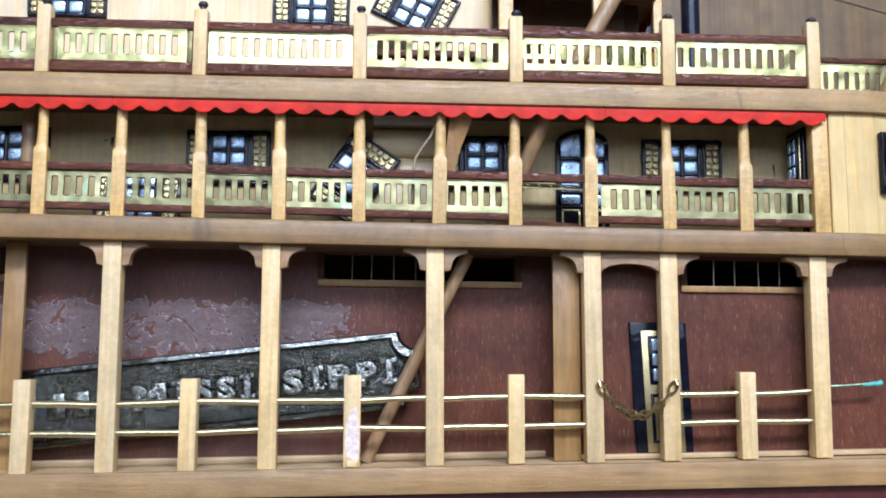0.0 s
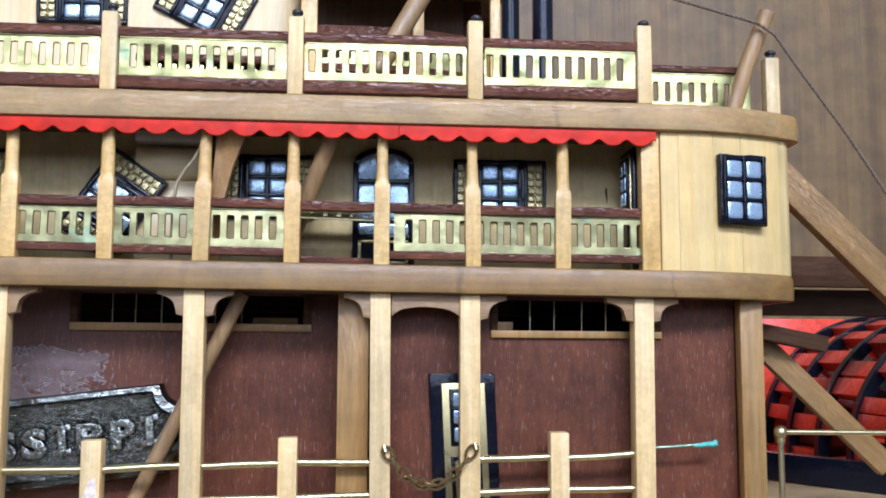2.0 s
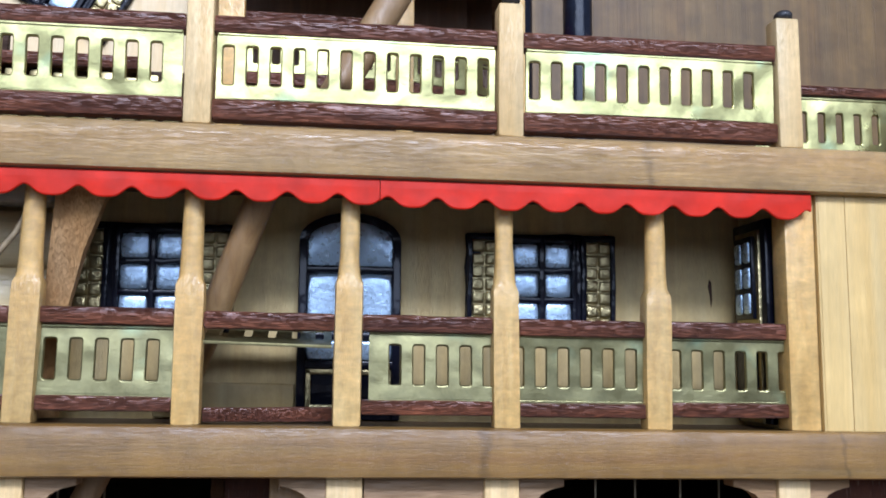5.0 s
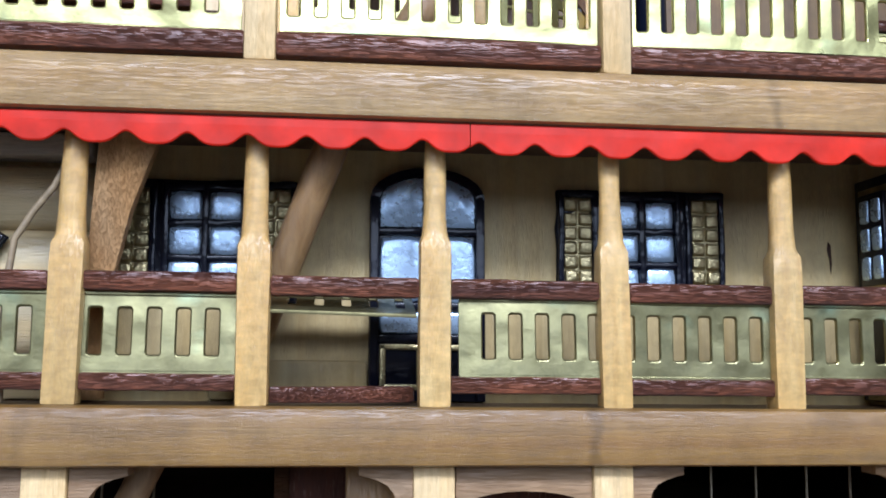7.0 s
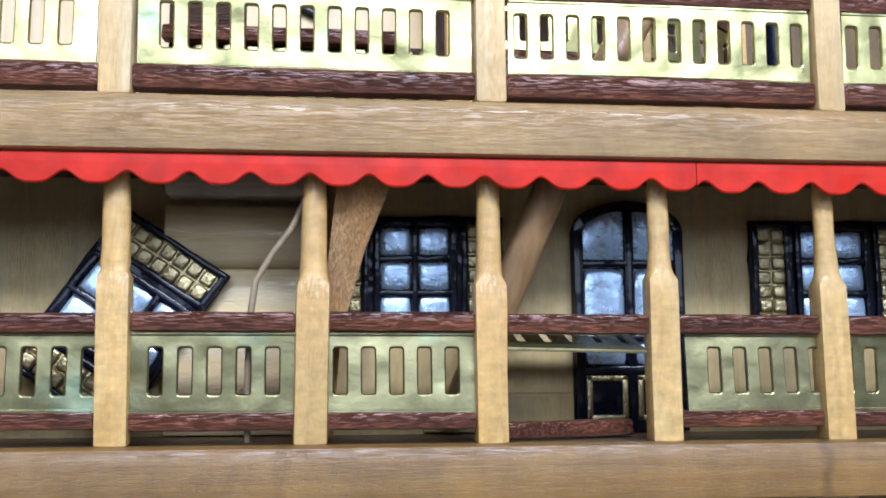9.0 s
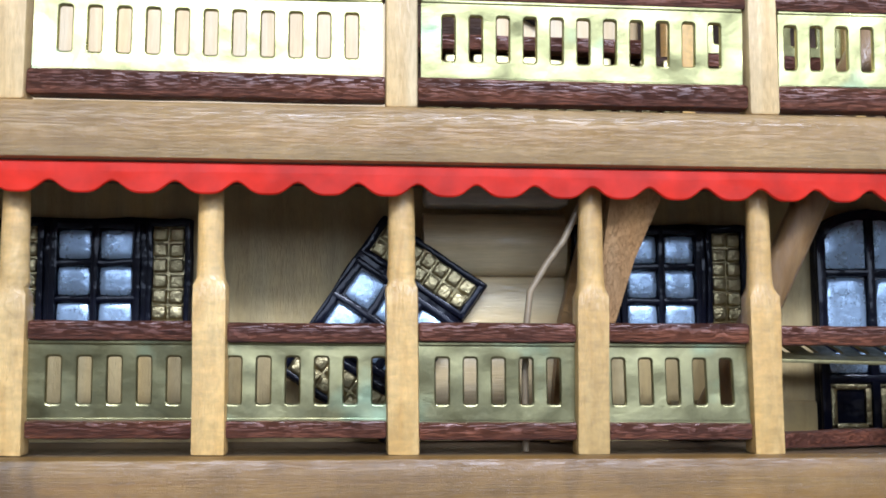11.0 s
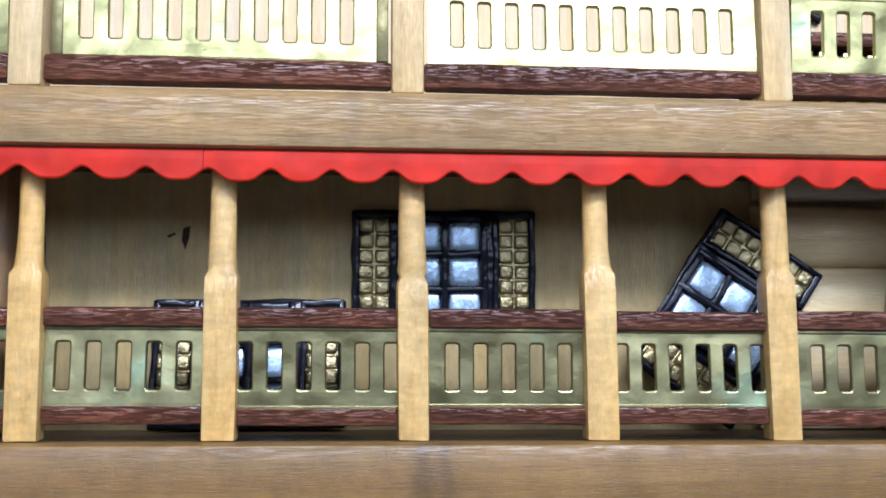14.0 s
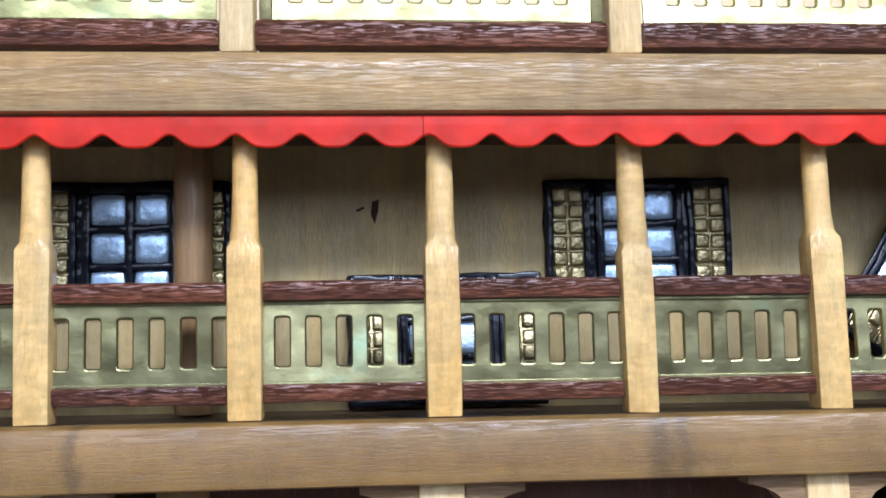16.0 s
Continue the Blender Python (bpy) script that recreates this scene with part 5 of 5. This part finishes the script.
for v in bm.verts:
    (xa, ya), (xb, yb) = next((p, q) for p, q in zip(path, path[1:]) if v.co.x <= q[0])
    v.co.y += ya + (yb - ya) * (v.co.x - xa) / (xb - xa)
part("brass_sheet", bm, BRASS, pav, "pierced brass sheet", smooth=False)
bm = bmesh.new()
fine = []
for (xa, ya), (xb, yb) in zip(path, path[1:]):
    n = max(2, int(math.hypot(xb - xa, yb - ya) / 0.5))
    fine += [(xa + (xb - xa) * k / n, ya + (yb - ya) * k / n) for k in range(n)]
run, rows = 0.0, []
for k, (x, y) in enumerate(fine):
    if k:
        run += math.hypot(x - fine[k - 1][0], y - fine[k - 1][1])
    u = abs((run / 4.4 + 0.5) % 1.0 - 0.5) * 2
    zb = 136.3 + 1.2 * (1 - math.sqrt(max(0.0, 1 - u * u)))
    rows.append([(x, y - 0.3, zb), (x, y - 0.3, 140), (x + 0.1, y + 0.2, 140), (x + 0.1, y + 0.2, zb)])
loft(rows, bm)
part("valance", bm, RED_PLASTIC, pav, "red scalloped valance")
bm = loft([[(x + 0.4, y - 1.0, z) for x, y in path] + [(26, 84, z)] for z in (139.6, 142)])
part("roof", bm, BRACKET_WOOD, pav, "brown wooden roof")
part("back_wall", box(25.5, 58, 41, 42.5, 106.45, 139.5, 0.1), GALLERY_BROWN, pav, "dark brown back wall")
part("side_wall", box(58, 62, 43, 84, 106.45, 139.5, 0.1), GALLERY_BROWN, pav)

# ---- stern: paddle wheel and its frame ----


def ring(cx, cz, r0, r1, y0, y1, n=48):
    bm = bmesh.new()
    vs = []
    for k in range(n):
        a = 2 * math.pi * k / n
        vs.append([bm.verts.new((cx + r * math.cos(a), y, cz + r * math.sin(a))) for r, y in ((r0, y0), (r1, y0), (r1, y1), (r0, y1))])
    for k in range(n):
        a, c = vs[k], vs[(k + 1) % n]
        for j in range(4):
            bm.faces.new((a[j], a[(j + 1) % 4], c[(j + 1) % 4], c[j]))
    return bm


def paddle_wheel():
    R, n = 32.8, 24
    ob = thing("paddle_wheel", 177.0, 36.0, 39.85, "red wooden paddle wheel with black rims at the stern", "paddle wheel", loose=True)

    def turned(bm, a):
        for v in bm.verts:
            u, w = v.co.x, v.co.z
            v.co.x, v.co.z = u * math.cos(a) - w * math.sin(a), u * math.sin(a) + w * math.cos(a)
        return bm

    for q, y in enumerate((0, 15, 30, 45, 60)):
        rim = part("rim", ring(0, 0, R - 2.4, R + 0.35, y - 0.3, y + 1.7, 72), BLACK_PAINT, ob, "glossy black rim")
        part("inner_rim", ring(0, 0, R - 14.0, R - 12.2, y, y + 1.6), BLACK_PAINT, ob, "glossy black inner rim")
        for k in range(n):
            a = 2 * math.pi * (k + 0.3) / n
            part("spoke", turned(box(3.4, R - 2.6, y + 1.72, y + 3.4, -0.9, 0.9, 0.1), a), WHEEL_RED, ob, "red spoke")
            bolt = bmesh.new()
            bmesh.ops.create_uvsphere(bolt, u_segments=6, v_segments=4, radius=0.3)
            for v in bolt.verts:
                v.co += Vector((R + 0.2, y + 0.85, 0))
            part("bolt", turned(bolt, a + 0.06), PEWTER_SMOOTH, rim)
            if q < 4:
                tip, half = rnd.uniform(-0.07, 0.07), rnd.uniform(1.7, 2.2)
                part("paddle", turned(box(R - 3.4, R - 0.25, y + 1.72, y + 14.68, -half, half, 0.15), a + tip), WHEEL_RED, ob, "red paddle board")
    # black ring, added only to keep the gaps between the paddles dark
    part("drum", ring(0, 0, R - 10.5, R - 9.5, 2.0, 62), BLACK_PAINT, ob, "black ring added to darken the gaps between the paddles")
    part("axle", tube([(0, -6, 0), (0, 76, 0)], 3.3, 16), BLACK_PAINT, ob)


paddle_wheel()


ob = thing("wheel_backboard", 150, 111, 36.1, "red painted board behind the paddle wheel", "board")
part("board", box(112, 139, 110, 112, 36.05, 76, 0.2), WHEEL_RED, ob)
part("board", box(139.3, 175, 110, 112, 30, 76, 0.2), WHEEL_RED, ob)


def slanted(name, x0, z0, x1, z1, w, y0, y1, material, label):
    length, turn = math.hypot(x1 - x0, z1 - z0), Matrix.Rotation(math.atan2(z0 - z1, x1 - x0), 4, "Y")
    ob = thing(name, (x0 + x1) / 2, (y0 + y1) / 2, (z0 + z1) / 2, label, "brace", turn=turn, loose=True)
    d = (y1 - y0) / 2
    part("board", ragged(box(-length / 2, length / 2, -d, d, -w / 2, w / 2, 0.2), 0.1, x1), material, ob)


slanted("upper_brace", 105.5, 102.5, 153, 56.5, 5.4, 7.2, 10.0, BRACE_WOOD, "brown diagonal wooden brace behind the stern cabin")
slanted("lower_brace", 104, 70.4, 131.5, 44.1, 4.0, 13.6, 15.8, BRACE_WOOD, "brown diagonal wooden brace beside the paddle wheel")
slanted("stern_bracket", 104.4, 70.2, 119.0, 67.4, 2.8, 9.8, 13.0, DARK_BEAM_WOOD, "dark brown wooden bracket at the stern")
ob = thing("stern_crossbeam", 140, 30, 80, "dark brown horizontal beam above the paddle wheel", "beam")
part("beam", box(111.6, 185, 33.6, 37, 80.0, 86.0, 0.2), DARK_BEAM_WOOD, ob)
ob = thing("stern_crossbeam", 140, 36, 74, "dark brown horizontal beam over the paddle wheel", "beam")
part("beam", box(111.6, 185, 43, 48, 74.5, 80.0, 0.2), DARK_WOOD, ob)
ob = thing("splash_board", 136, 40, 36, "glossy blue-black curved splash board before the paddle wheel", "board")
bm = loft([[(x, y, 36.05), (x, y - 0.3, 41.8), (x + 0.9, y + 0.6, 42.0), (x + 1.2, y + 1.2, 36.05)] for x, y in ((116, 70), (125, 52), (130, 43), (134.5, 36), (138.5, 30), (140, 26.5))])
part("board", bm, FUNNEL_PAINT, ob)
ob = thing("stern_stanchion", 106.4, 2.2, 36.05, "brass stanchion with a round knob and a thin rail", "railing")
part("post", tube([(106.4, 2.2, 36.0), (106.4, 2.2, 50.6)], 0.5, 12), ROD_BRASS, ob)
part("base", tube([(106.4, 2.2, 36.05), (106.4, 2.2, 36.6), (106.4, 2.2, 37.3)], 1.2, 14, 0.7), ROD_BRASS, ob, "round brass foot")
part("collar", tube([(106.4, 2.2, 49.2), (106.4, 2.2, 50.0)], 0.75, 12), ROD_BRASS, ob)
knob = bmesh.new()
bmesh.ops.create_uvsphere(knob, u_segments=14, v_segments=10, radius=1.1)
for v in knob.verts:
    v.co += Vector((106.4, 2.2, 50.9))
part("knob", knob, ROD_BRASS, ob)
part("rail", tube([(107, 2.2, 50.9), (140, 2.2, 50.2)], 0.42, 10), ROD_BRASS, ob)
